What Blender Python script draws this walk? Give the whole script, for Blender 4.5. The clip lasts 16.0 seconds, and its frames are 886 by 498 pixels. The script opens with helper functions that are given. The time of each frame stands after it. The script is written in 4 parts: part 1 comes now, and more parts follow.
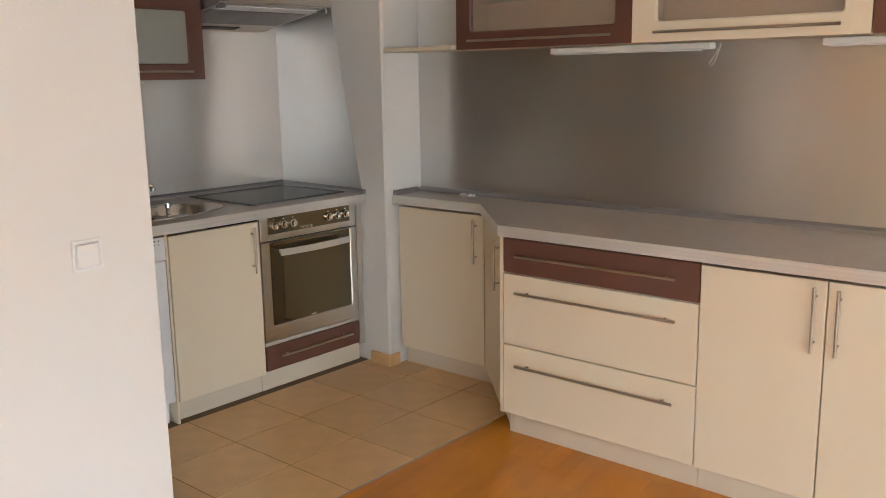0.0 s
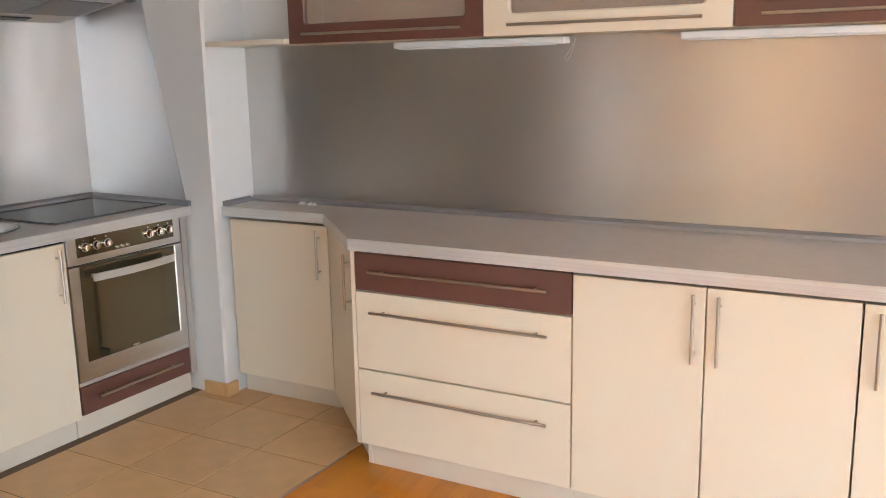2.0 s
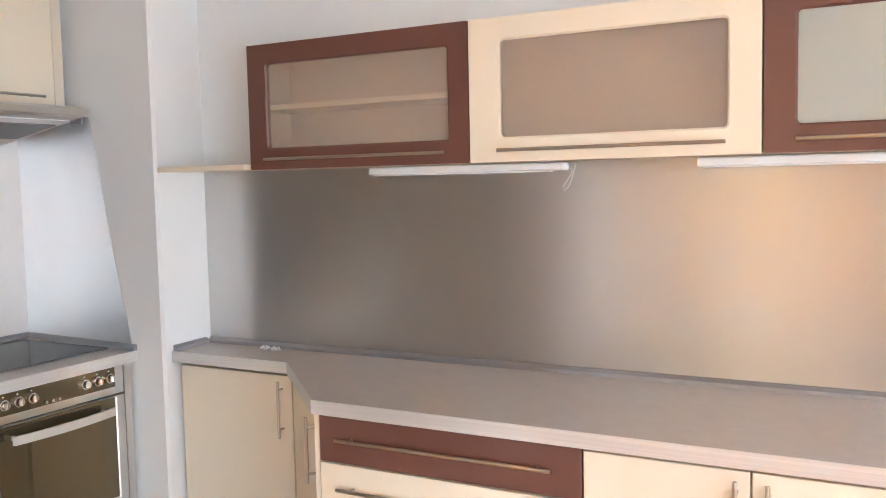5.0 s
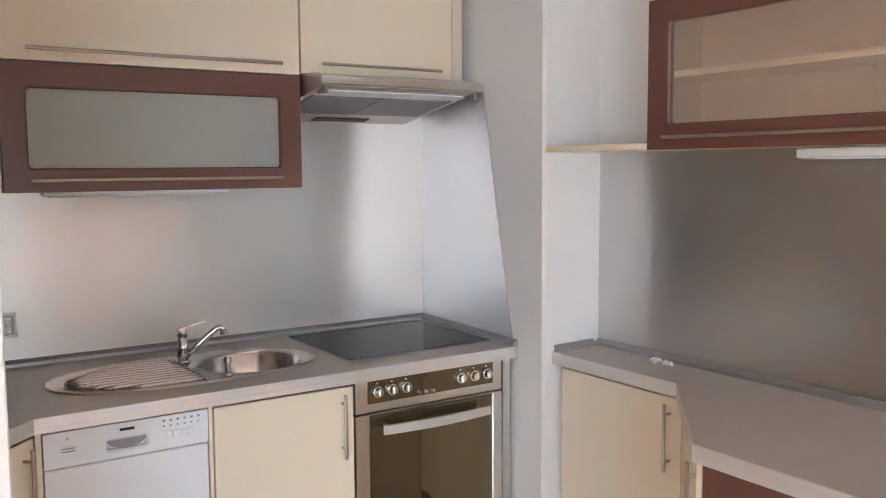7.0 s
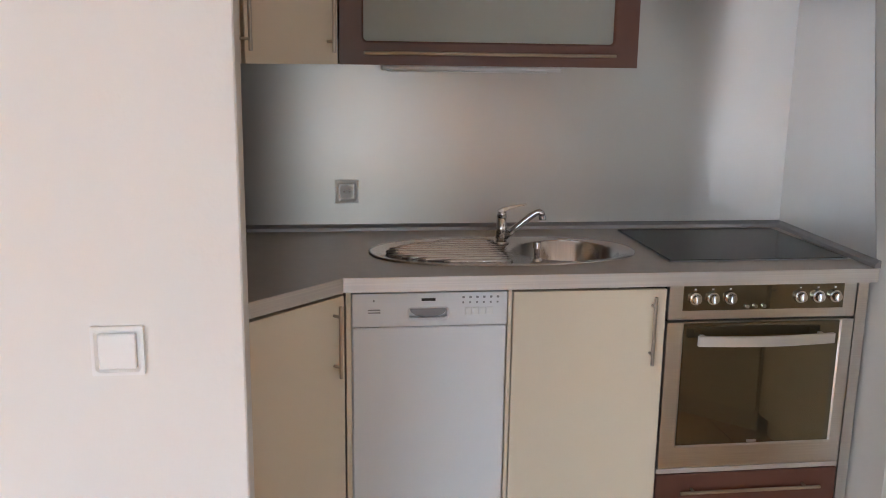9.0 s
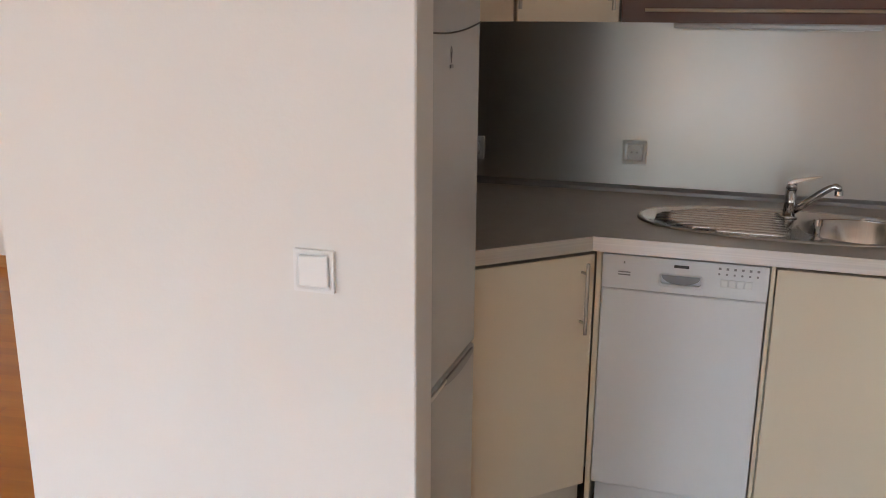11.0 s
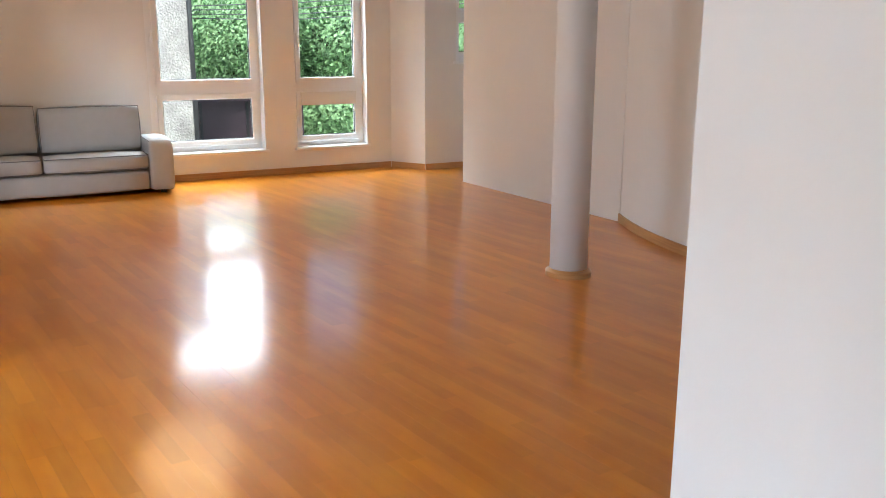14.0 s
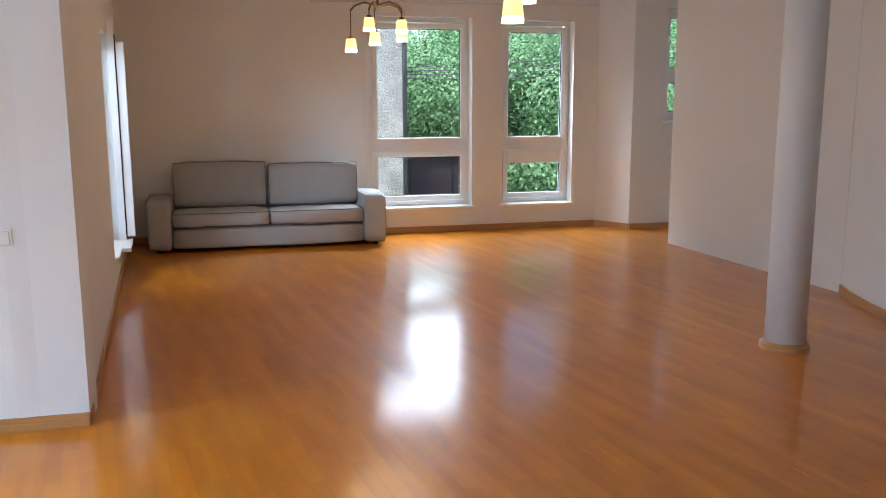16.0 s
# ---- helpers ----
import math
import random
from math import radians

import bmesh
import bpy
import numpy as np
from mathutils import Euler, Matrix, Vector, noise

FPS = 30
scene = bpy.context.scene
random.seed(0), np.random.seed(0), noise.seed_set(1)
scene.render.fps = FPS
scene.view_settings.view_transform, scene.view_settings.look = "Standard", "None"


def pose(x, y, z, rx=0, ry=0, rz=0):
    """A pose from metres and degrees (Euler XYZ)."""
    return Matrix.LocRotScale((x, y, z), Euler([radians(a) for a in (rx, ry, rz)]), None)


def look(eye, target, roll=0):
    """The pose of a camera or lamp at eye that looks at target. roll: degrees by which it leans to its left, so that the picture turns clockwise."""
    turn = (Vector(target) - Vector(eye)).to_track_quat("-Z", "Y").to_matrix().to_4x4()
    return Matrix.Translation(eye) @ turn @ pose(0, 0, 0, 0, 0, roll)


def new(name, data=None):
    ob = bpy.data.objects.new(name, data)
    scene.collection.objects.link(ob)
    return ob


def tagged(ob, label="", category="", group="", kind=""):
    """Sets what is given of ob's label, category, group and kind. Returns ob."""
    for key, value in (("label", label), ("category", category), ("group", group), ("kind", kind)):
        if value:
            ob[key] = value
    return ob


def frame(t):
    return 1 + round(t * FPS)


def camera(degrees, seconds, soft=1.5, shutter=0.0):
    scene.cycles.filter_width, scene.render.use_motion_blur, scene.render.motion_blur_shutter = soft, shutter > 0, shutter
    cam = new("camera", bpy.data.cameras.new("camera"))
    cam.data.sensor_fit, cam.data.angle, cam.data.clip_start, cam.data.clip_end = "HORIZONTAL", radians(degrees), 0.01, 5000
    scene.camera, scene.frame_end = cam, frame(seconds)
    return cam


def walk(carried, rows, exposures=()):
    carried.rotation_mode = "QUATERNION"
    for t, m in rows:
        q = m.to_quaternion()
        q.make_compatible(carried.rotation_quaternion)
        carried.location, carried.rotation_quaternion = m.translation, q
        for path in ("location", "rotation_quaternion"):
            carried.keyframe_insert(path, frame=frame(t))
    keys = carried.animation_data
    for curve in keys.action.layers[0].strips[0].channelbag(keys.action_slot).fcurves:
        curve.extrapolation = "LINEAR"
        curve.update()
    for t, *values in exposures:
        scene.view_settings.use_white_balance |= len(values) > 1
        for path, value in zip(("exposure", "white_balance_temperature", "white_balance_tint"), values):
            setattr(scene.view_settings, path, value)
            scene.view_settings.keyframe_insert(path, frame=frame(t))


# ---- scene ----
cam = camera(53.3, 16.0, soft=1.0)
PATH = [
    (0, (0.507, -0.001, 1.456), (-0.775, 1.485, 1.071), -0.9),
    (0.5, (0.426, 0.062, 1.453), (-0.802, 1.591, 1.064), -1.2),
    (1, (0.341, 0.102, 1.452), (-0.8, 1.697, 1.06), -1.2),
    (1.5, (0.281, 0.156, 1.45), (-0.768, 1.813, 1.056), -1.2),
    (2, (0.23, 0.216, 1.452), (-0.727, 1.927, 1.056), -1.1),
    (2.5, (0.185, 0.276, 1.453), (-0.695, 2.035, 1.09), -0.8),
    (2.7, (0.158, 0.307, 1.452), (-0.696, 2.086, 1.121), -0.8),
    (3, (0.133, 0.344, 1.463), (-0.687, 2.146, 1.179), -0.7),
    (3.2, (0.114, 0.372, 1.461), (-0.688, 2.188, 1.216), -0.7),
    (5.3, (-0.026, 0.697, 1.53), (-1.04, 2.416, 1.393), -1.7),
    (5.5, (-0.056, 0.737, 1.536), (-1.148, 2.407, 1.396), -1.6),
    (6, (-0.118, 0.879, 1.533), (-1.421, 2.39, 1.389), -1.4),
    (6.5, (-0.174, 1.02, 1.527), (-1.673, 2.335, 1.372), -1.0),
    (7, (-0.216, 1.13, 1.523), (-1.871, 2.238, 1.338), -0.4),
    (7.5, (-0.256, 1.219, 1.513), (-2.027, 2.117, 1.277), 0.1),
    (8, (-0.266, 1.293, 1.502), (-2.119, 1.982, 1.199), 0.4),
    (8.5, (-0.267, 1.378, 1.49), (-2.176, 1.851, 1.124), 0.6),
    (9, (-0.281, 1.451, 1.47), (-2.221, 1.708, 1.054), 0.8),
    (9.2, (-0.301, 1.464, 1.458), (-2.246, 1.646, 1.029), 1.1),
    (11.5, (-0.22, 1.927, 1.468), (-1.961, 1.093, 0.949), 0.2),
    (12, (-0.159, 1.992, 1.463), (-1.761, 0.914, 0.942), 0.3),
    (12.5, (-0.127, 2.026, 1.452), (-1.548, 0.71, 0.956), 0.7),
    (13, (-0.107, 2.037, 1.464), (-1.341, 0.542, 0.972), 0.3),
    (13.5, (-0.172, 2.063, 1.456), (-1.209, 0.422, 0.975), 0.2),
    (14, (-0.151, 2.068, 1.47), (-1.025, 0.331, 1.002), 0.1),
    (14.5, (-0.099, 2.136, 1.491), (-0.833, 0.33, 1.042), 0.2),
    (15, (-0.077, 2.103, 1.506), (-0.695, 0.25, 1.075), 0.1),
    (15.5, (-0.048, 2.09, 1.528), (-0.581, 0.205, 1.128), -0.1),
    (16, (-0.039, 2.084, 1.537), (-0.518, 0.175, 1.184), -0.1),
]
walk(cam, [(t, look(eye, target, roll)) for t, eye, target, roll in PATH], exposures=[(0, 1.1, 7200, 7), (1.5, 1.55, 6900, 8), (2.5, 1.65, 6350, 7), (5.5, 2.1, 6300, 8), (7.5, 1.6, 6450, 9), (9.2, 1.12, 6550, 9), (12, 1.0, 6800, 8), (14.5, 1.05, 5950, 5), (16, 0.6, 5700, 5)])

# ---- light ----
world = bpy.data.worlds.new("world")
scene.world = world
world.use_nodes = True
wn = world.node_tree.nodes
sky = wn.new("ShaderNodeTexSky")
sky.sky_type, sky.sun_disc = "NISHITA", False
sky.sun_elevation, sky.sun_rotation = radians(58), radians(27)
world.node_tree.links.new(sky.outputs[0], wn["Background"].inputs[0])
wn["Background"].inputs[1].default_value = 0.15


def sun_lamp():
    d = bpy.data.lights.new("sun", "SUN")
    d.energy, d.angle, d.color = 3.6, radians(12), (1, 0.95, 0.88)
    o = new("sun", d)
    o.matrix_world = look((0, 0, 0), (-0.3, -0.6, -1.1))


# An unseen area lamp added outside the rooms in place of sky light.
def fill_panel(at, to, w, h, power, colour=(0.86, 0.93, 1.0)):
    d = bpy.data.lights.new("fill_panel", "AREA")
    d.shape, d.size, d.size_y, d.energy, d.color = "RECTANGLE", w, h, power, colour
    o = new("fill_panel", d)
    o.matrix_world = look(at, to)


sun_lamp()
# Panel added far behind the neighbour's house for the bright reflection in the floor.
fill_panel((-3.95, -20.0, 5.7), (-2.2, -5.0, 1.0), 4.6, 4.4, 330, (0.90, 0.95, 1.0))
# South windows and side window: added panels in place of sky light.
fill_panel((-2.6, -8.4, 3.7), (-2.2, -3.5, 0.2), 2.4, 1.2, 420, (0.86, 0.95, 1.0))
fill_panel((1.5, -5.35, 2.1), (-3.5, -4.6, 0.9), 1.4, 1.4, 20, (0.88, 0.95, 1.0))
# Added panels outside the assumed east windows, the high ones aimed low.
fill_panel((3.62, -0.9, 1.0), (0, -0.7, 0.7), 1.7, 1.5, 22, (0.58, 0.77, 1.0))
fill_panel((5.5, -0.9, 2.5), (-3.0, -0.7, 0.3), 3.0, 1.1, 110, (0.66, 0.82, 1.0))
fill_panel((3.62, 1.7, 1.0), (0, 1.7, 0.7), 1.7, 1.5, 6, (0.66, 0.82, 1.0))
fill_panel((5.5, 2.9, 2.5), (-3.0, 1.0, 0.3), 2.4, 1.1, 62, (0.66, 0.82, 1.0))
# Added behind an invented opening to brighten the long counter's fronts.
fill_panel((2.45, -2.32, 1.3), (1.0, 3.4, 0.4), 1.3, 1.8, 22, (0.95, 0.96, 1.0))


def bulb_light(x, y, z, power):
    d = bpy.data.lights.new("bulb_light", "POINT")
    d.energy, d.color, d.shadow_soft_size = power, (1.0, 0.64, 0.33), 0.38
    new("bulb_light", d).location = (x, y, z)


bulb_light(-1.22, -4.5, 1.83, 10)
bulb_light(-1.10, -1.5, 1.80, 3.5)

# ---- materials ----


def material(name, colour, rough=0.5, metal=0.0, grain=0.0, scale=8.0, bump=0.0, bump_scale=60.0, island=0.0, relief=0.002, **more):
    """A surface with large soft stains, fine grain and relief."""
    m = bpy.data.materials.new(name)
    m.use_nodes = True
    t = m.node_tree
    b = t.nodes["Principled BSDF"]
    b.inputs["Roughness"].default_value, b.inputs["Metallic"].default_value = rough, metal
    for k, v in more.items():
        b.inputs[k.replace("_", " ")].default_value = v
    co = t.nodes.new("ShaderNodeTexCoord").outputs["Object"]
    last = None
    if grain:
        for s, amount in ((scale * 0.15, 0.6), (scale, 0.4)):
            n = t.nodes.new("ShaderNodeTexNoise")
            n.inputs["Scale"].default_value, n.inputs["Detail"].default_value = s, 4
            t.links.new(co, n.inputs["Vector"])
            mr = t.nodes.new("ShaderNodeMapRange")
            mr.inputs[1].default_value, mr.inputs[2].default_value = 0.25, 0.75
            mr.inputs[3].default_value, mr.inputs[4].default_value = 1 - grain * amount, 1 + grain * amount
            t.links.new(n.outputs[0], mr.inputs[0])
            mul = t.nodes.new("ShaderNodeVectorMath")
            mul.operation = "SCALE"
            if last is None:
                mul.inputs[0].default_value = colour
            else:
                t.links.new(last, mul.inputs[0])
            t.links.new(mr.outputs[0], mul.inputs["Scale"])
            last = mul.outputs[0]
        if island:
            last = vary(t, last, island)
        t.links.new(last, b.inputs["Base Color"])
    else:
        b.inputs["Base Color"].default_value = (*colour, 1)
    if bump:
        n = t.nodes.new("ShaderNodeTexNoise")
        n.inputs["Scale"].default_value, n.inputs["Detail"].default_value = bump_scale, 5
        t.links.new(co, n.inputs["Vector"])
        bm = t.nodes.new("ShaderNodeBump")
        bm.inputs["Strength"].default_value, bm.inputs["Distance"].default_value = bump, relief
        t.links.new(n.outputs[0], bm.inputs["Height"])
        t.links.new(bm.outputs[0], b.inputs["Normal"])
    return m


def vary(t, colour, amount):
    """Multiplies a colour by a random value of its own for each piece."""
    a = t.nodes.new("ShaderNodeObjectInfo").outputs["Random"]
    g = t.nodes.new("ShaderNodeNewGeometry").outputs["Random Per Island"]
    add = t.nodes.new("ShaderNodeMath")
    add.operation = "ADD"
    t.links.new(a, add.inputs[0])
    t.links.new(g, add.inputs[1])
    fr = t.nodes.new("ShaderNodeMath")
    fr.operation = "FRACT"
    t.links.new(add.outputs[0], fr.inputs[0])
    mr = t.nodes.new("ShaderNodeMapRange")
    mr.inputs[3].default_value, mr.inputs[4].default_value = 1 - amount, 1 + amount
    t.links.new(fr.outputs[0], mr.inputs[0])
    mul = t.nodes.new("ShaderNodeVectorMath")
    mul.operation = "SCALE"
    t.links.new(colour, mul.inputs[0])
    t.links.new(mr.outputs[0], mul.inputs["Scale"])
    return mul.outputs[0]


def stretched(name, colour_a, colour_b, rough, metal, size, turn=0.0, bump=0.0, aniso=0.0, island=0.0, coat=0.0, world_space=False):
    """A surface with streaks: brushed metal or wood grain. size: the streaks' scale along x, y, z."""
    m = bpy.data.materials.new(name)
    m.use_nodes = True
    t = m.node_tree
    b = t.nodes["Principled BSDF"]
    b.inputs["Roughness"].default_value, b.inputs["Metallic"].default_value = rough, metal
    b.inputs["Coat Weight"].default_value, b.inputs["Coat Roughness"].default_value = coat, 0.11
    if coat:
        b.inputs["Specular IOR Level"].default_value = 0.15
    co = t.nodes.new("ShaderNodeNewGeometry").outputs["Position"] if world_space else t.nodes.new("ShaderNodeTexCoord").outputs["Object"]
    mp = t.nodes.new("ShaderNodeMapping")
    mp.vector_type = "TEXTURE"
    mp.inputs["Rotation"].default_value = (0, 0, turn)
    mp.inputs["Scale"].default_value = size
    t.links.new(co, mp.inputs["Vector"])
    n = t.nodes.new("ShaderNodeTexNoise")
    n.inputs["Scale"].default_value, n.inputs["Detail"].default_value = 1.0, 6
    t.links.new(mp.outputs[0], n.inputs["Vector"])
    big = t.nodes.new("ShaderNodeTexNoise")
    big.inputs["Scale"].default_value, big.inputs["Detail"].default_value = 0.9, 3
    t.links.new(co, big.inputs["Vector"])
    mixf = t.nodes.new("ShaderNodeMath")
    mixf.operation = "MULTIPLY_ADD"
    t.links.new(big.outputs[0], mixf.inputs[0])
    mixf.inputs[1].default_value = 0.5
    t.links.new(n.outputs[0], mixf.inputs[2])
    r = t.nodes.new("ShaderNodeValToRGB")
    r.color_ramp.elements[0].position, r.color_ramp.elements[1].position = 0.55, 0.95
    r.color_ramp.elements[0].color, r.color_ramp.elements[1].color = (*colour_a, 1), (*colour_b, 1)
    t.links.new(mixf.outputs[0], r.inputs[0])
    col = r.outputs[0]
    if island:
        col = vary(t, col, island)
    t.links.new(col, b.inputs["Base Color"])
    if bump:
        bm = t.nodes.new("ShaderNodeBump")
        bm.inputs["Strength"].default_value, bm.inputs["Distance"].default_value = bump, 0.001
        t.links.new(n.outputs[0], bm.inputs["Height"])
        t.links.new(bm.outputs[0], b.inputs["Normal"])
        if coat:
            ripple = t.nodes.new("ShaderNodeTexNoise")
            ripple.inputs["Scale"].default_value, ripple.inputs["Detail"].default_value = 9.0, 2
            t.links.new(mp.outputs[0], ripple.inputs["Vector"])
            bc = t.nodes.new("ShaderNodeBump")
            bc.inputs["Strength"].default_value, bc.inputs["Distance"].default_value = 0.35, 0.0015
            t.links.new(ripple.outputs[0], bc.inputs["Height"])
            t.links.new(bc.outputs[0], b.inputs["Coat Normal"])
    if aniso:
        b.inputs["Anisotropic"].default_value = aniso
        b.inputs["Anisotropic Rotation"].default_value = 0.25
        tg = t.nodes.new("ShaderNodeTangent")
        tg.direction_type, tg.axis = "RADIAL", "Z"
        t.links.new(tg.outputs[0], b.inputs["Tangent"])
    return m


def glowing(name, colour, strength):
    m = bpy.data.materials.new(name)
    m.use_nodes = True
    b = m.node_tree.nodes["Principled BSDF"]
    b.inputs["Base Color"].default_value = (*colour, 1)
    b.inputs["Emission Color"].default_value = (*colour, 1)
    b.inputs["Emission Strength"].default_value = strength
    return m


PLANK_TURN = radians(8)
M_WALL = material("white_wall_paint", (0.80, 0.785, 0.765), 0.75, grain=0.03, scale=3, bump=0.25, bump_scale=90)
M_CEIL = material("ceiling_paint", (0.80, 0.78, 0.75), 0.85, grain=0.02, scale=3, bump=0.2)
M_CREAM = material("cream_laminate", (0.81, 0.70, 0.545), 0.32, grain=0.03, scale=5, bump=0.03, bump_scale=200)
M_BROWN = material("brown_laminate", (0.145, 0.060, 0.044), 0.34, grain=0.08, scale=12, bump=0.05, bump_scale=200)
M_WHITE = material("white_enamel", (0.80, 0.81, 0.83), 0.3, grain=0.02, scale=4)
M_FRIDGE = material("grey_white_enamel", (0.66, 0.66, 0.66), 0.16, grain=0.02, scale=4)
M_PLASTIC = material("white_plastic", (0.82, 0.82, 0.82), 0.35, grain=0.02)
M_PLINTH = material("plinth_cream", (0.72, 0.62, 0.50), 0.4, grain=0.05, scale=6)
M_BODY = material("cabinet_carcass", (0.72, 0.66, 0.55), 0.5, grain=0.03)
M_STEEL = stretched("brushed_splashback", (0.64, 0.63, 0.62), (0.68, 0.665, 0.655), 0.37, 1.0, (0.3, 0.3, 0.6), bump=0.0, aniso=0.8)
M_METAL = stretched("brushed_steel", (0.66, 0.63, 0.59), (0.76, 0.73, 0.68), 0.33, 1.0, (0.2, 0.2, 0.002), bump=0.05)
M_HANDLE = material("handle_metal", (0.50, 0.45, 0.38), 0.35, 1.0, grain=0.05, scale=30)
M_BOW = material("pale_satin_steel", (0.74, 0.73, 0.71), 0.42, 0.75, grain=0.04, scale=30)
M_CHROME = material("chrome", (0.72, 0.72, 0.73), 0.08, 1.0)
M_SINK = stretched("sink_steel", (0.70, 0.69, 0.68), (0.78, 0.77, 0.75), 0.19, 1.0, (0.1, 0.003, 0.1), bump=0.03)
M_TOP = material("grey_worktop", (0.52, 0.465, 0.43), 0.30, grain=0.08, scale=150, bump=0.05, bump_scale=300)
M_EDGE = stretched("aluminium_edge", (0.62, 0.60, 0.58), (0.72, 0.70, 0.67), 0.36, 0.55, (0.5, 0.5, 0.004), bump=0.02)
M_STRIP = material("grey_upstand", (0.32, 0.31, 0.32), 0.35, 0.5, grain=0.04)
M_BLACKGLASS = material("black_glass", (0.015, 0.015, 0.017), 0.12, grain=0.1, IOR=1.2, Specular_IOR_Level=0.2)
M_OVENGLASS = material("oven_glass", (0.19, 0.16, 0.105), 0.04, 0.85, grain=0.03)
M_BLACK = material("black_plastic", (0.02, 0.02, 0.02), 0.4, grain=0.1)
M_GREY = material("grey_plastic", (0.25, 0.25, 0.26), 0.4, grain=0.05)
M_TILE = material("beige_floor_tile", (0.74, 0.45, 0.215), 0.33, grain=0.22, scale=9, bump=0.12, bump_scale=25, island=0.06)
M_GROUT = material("tile_grout", (0.17, 0.11, 0.07), 0.9, grain=0.1)
M_PLANK = stretched("orange_parquet", (0.52, 0.162, 0.005), (0.64, 0.238, 0.014), 0.30, 0.0, (0.11, 0.8, 0.5), turn=PLANK_TURN, bump=0.10, island=0.09, coat=0.7, world_space=True)
M_SUBFLOOR = material("floor_joint", (0.30, 0.10, 0.02), 0.5, grain=0.1)
M_SKIRT = stretched("wood_skirting", (0.42, 0.20, 0.07), (0.55, 0.29, 0.11), 0.35, 0.0, (0.3, 0.3, 0.01), bump=0.05)
M_SOFA = material("grey_sofa_fabric", (0.41, 0.41, 0.415), 0.9, grain=0.06, scale=14, bump=0.5, bump_scale=400)
M_PIPING = material("dark_piping", (0.15, 0.15, 0.155), 0.9, grain=0.05)
M_FRAME = material("window_plastic", (0.86, 0.86, 0.86), 0.3, grain=0.01)
M_FROST = material("frosted_glass", (0.93, 0.85, 0.77), 0.09, Transmission_Weight=0.85, IOR=1.06)
M_MILK = material("milky_glass", (0.86, 0.88, 0.82), 0.3, Transmission_Weight=0.7, IOR=1.08)
M_INSIDE = material("cabinet_inside", (0.64, 0.51, 0.37), 0.6, grain=0.03)
M_GLASS = material("clear_glass", (1, 1, 1), 0.0, Transmission_Weight=1.0, IOR=1.01)
M_BULB = glowing("lit_shade", (1.0, 0.62, 0.16), 1.5)
M_GLOW = glowing("lit_shade_rim", (1.0, 0.86, 0.62), 5.0)
M_BRONZE = material("dark_bronze", (0.16, 0.10, 0.06), 0.4, 0.9, grain=0.1)
M_RENDER = material("pebble_dash", (0.33, 0.315, 0.29), 0.95, grain=0.45, scale=28, bump=1.0, bump_scale=38, relief=0.03)
M_SHED = material("maroon_cladding", (0.055, 0.035, 0.042), 0.6, grain=0.15)
M_LEAF = material("leaves", (0.25, 0.42, 0.19), 0.6, grain=0.4, scale=1.2, island=0.25)
M_BARK = material("bark", (0.09, 0.07, 0.05), 0.9, grain=0.3, bump=0.6)
M_GROUND = material("grass_ground", (0.07, 0.11, 0.04), 0.95, grain=0.4, scale=2)
M_ROAD = material("cable_grey", (0.12, 0.12, 0.12), 0.7)
M_CONCRETE = material("concrete_base", (0.35, 0.33, 0.31), 0.9, grain=0.2)

# ---- mesh tools ----


def part(name, bm, mat, parent=None, label="", kind="", smooth=False):
    """Links a bmesh as one mesh object under a thing or a part."""
    me = bpy.data.meshes.new(name)
    bmesh.ops.recalc_face_normals(bm, faces=bm.faces[:])
    if smooth:
        for f in bm.faces:
            f.smooth = True
    bm.to_mesh(me)
    bm.free()
    me.materials.append(mat)
    ob = new(name, me)
    ob.parent = parent
    return tagged(ob, label, kind=kind)


def thing(name, label, category, m=None, group=""):
    ob = new(name)
    ob.empty_display_size = 0.1
    if m is not None:
        ob.matrix_world = m
    return tagged(ob, label, category, group)


def box(bm, x0, x1, y0, y1, z0, z1, bevel=0.0, seg=1):
    vs = [bm.verts.new((x, y, z)) for x in (x0, x1) for y in (y0, y1) for z in (z0, z1)]
    fs = [bm.faces.new([vs[i] for i in f]) for f in ((0, 1, 3, 2), (4, 6, 7, 5), (0, 4, 5, 1), (2, 3, 7, 6), (0, 2, 6, 4), (1, 5, 7, 3))]
    if bevel:
        bmesh.ops.recalc_face_normals(bm, faces=fs)
        es = list({e for f in fs for e in f.edges})
        bmesh.ops.bevel(bm, geom=es, offset=bevel, segments=seg, affect="EDGES", profile=0.5)
    return bm


def one_box(*a, **k):
    return box(bmesh.new(), *a, **k)


def prism(bm, points, z0, z1):
    """An upright solid over a plan outline."""
    lo = [bm.verts.new((x, y, z0)) for x, y in points]
    hi = [bm.verts.new((x, y, z1)) for x, y in points]
    bm.faces.new(lo[::-1])
    bm.faces.new(hi)
    for i in range(len(points)):
        j = (i + 1) % len(points)
        bm.faces.new((lo[i], lo[j], hi[j], hi[i]))
    return bm


def rod(bm, a, b, r, n=10, r2=None):
    a, b = Vector(a), Vector(b)
    q = (b - a).to_track_quat("Z", "Y")
    rings = []
    for p, rr in ((a, r), (b, r if r2 is None else r2)):
        rings.append([bm.verts.new(p + q @ Vector((rr * math.cos(6.28318 * i / n), rr * math.sin(6.28318 * i / n), 0))) for i in range(n)])
    for i in range(n):
        bm.faces.new((rings[0][i], rings[0][(i + 1) % n], rings[1][(i + 1) % n], rings[1][i]))
    bm.faces.new(rings[0][::-1])
    bm.faces.new(rings[1])
    return bm


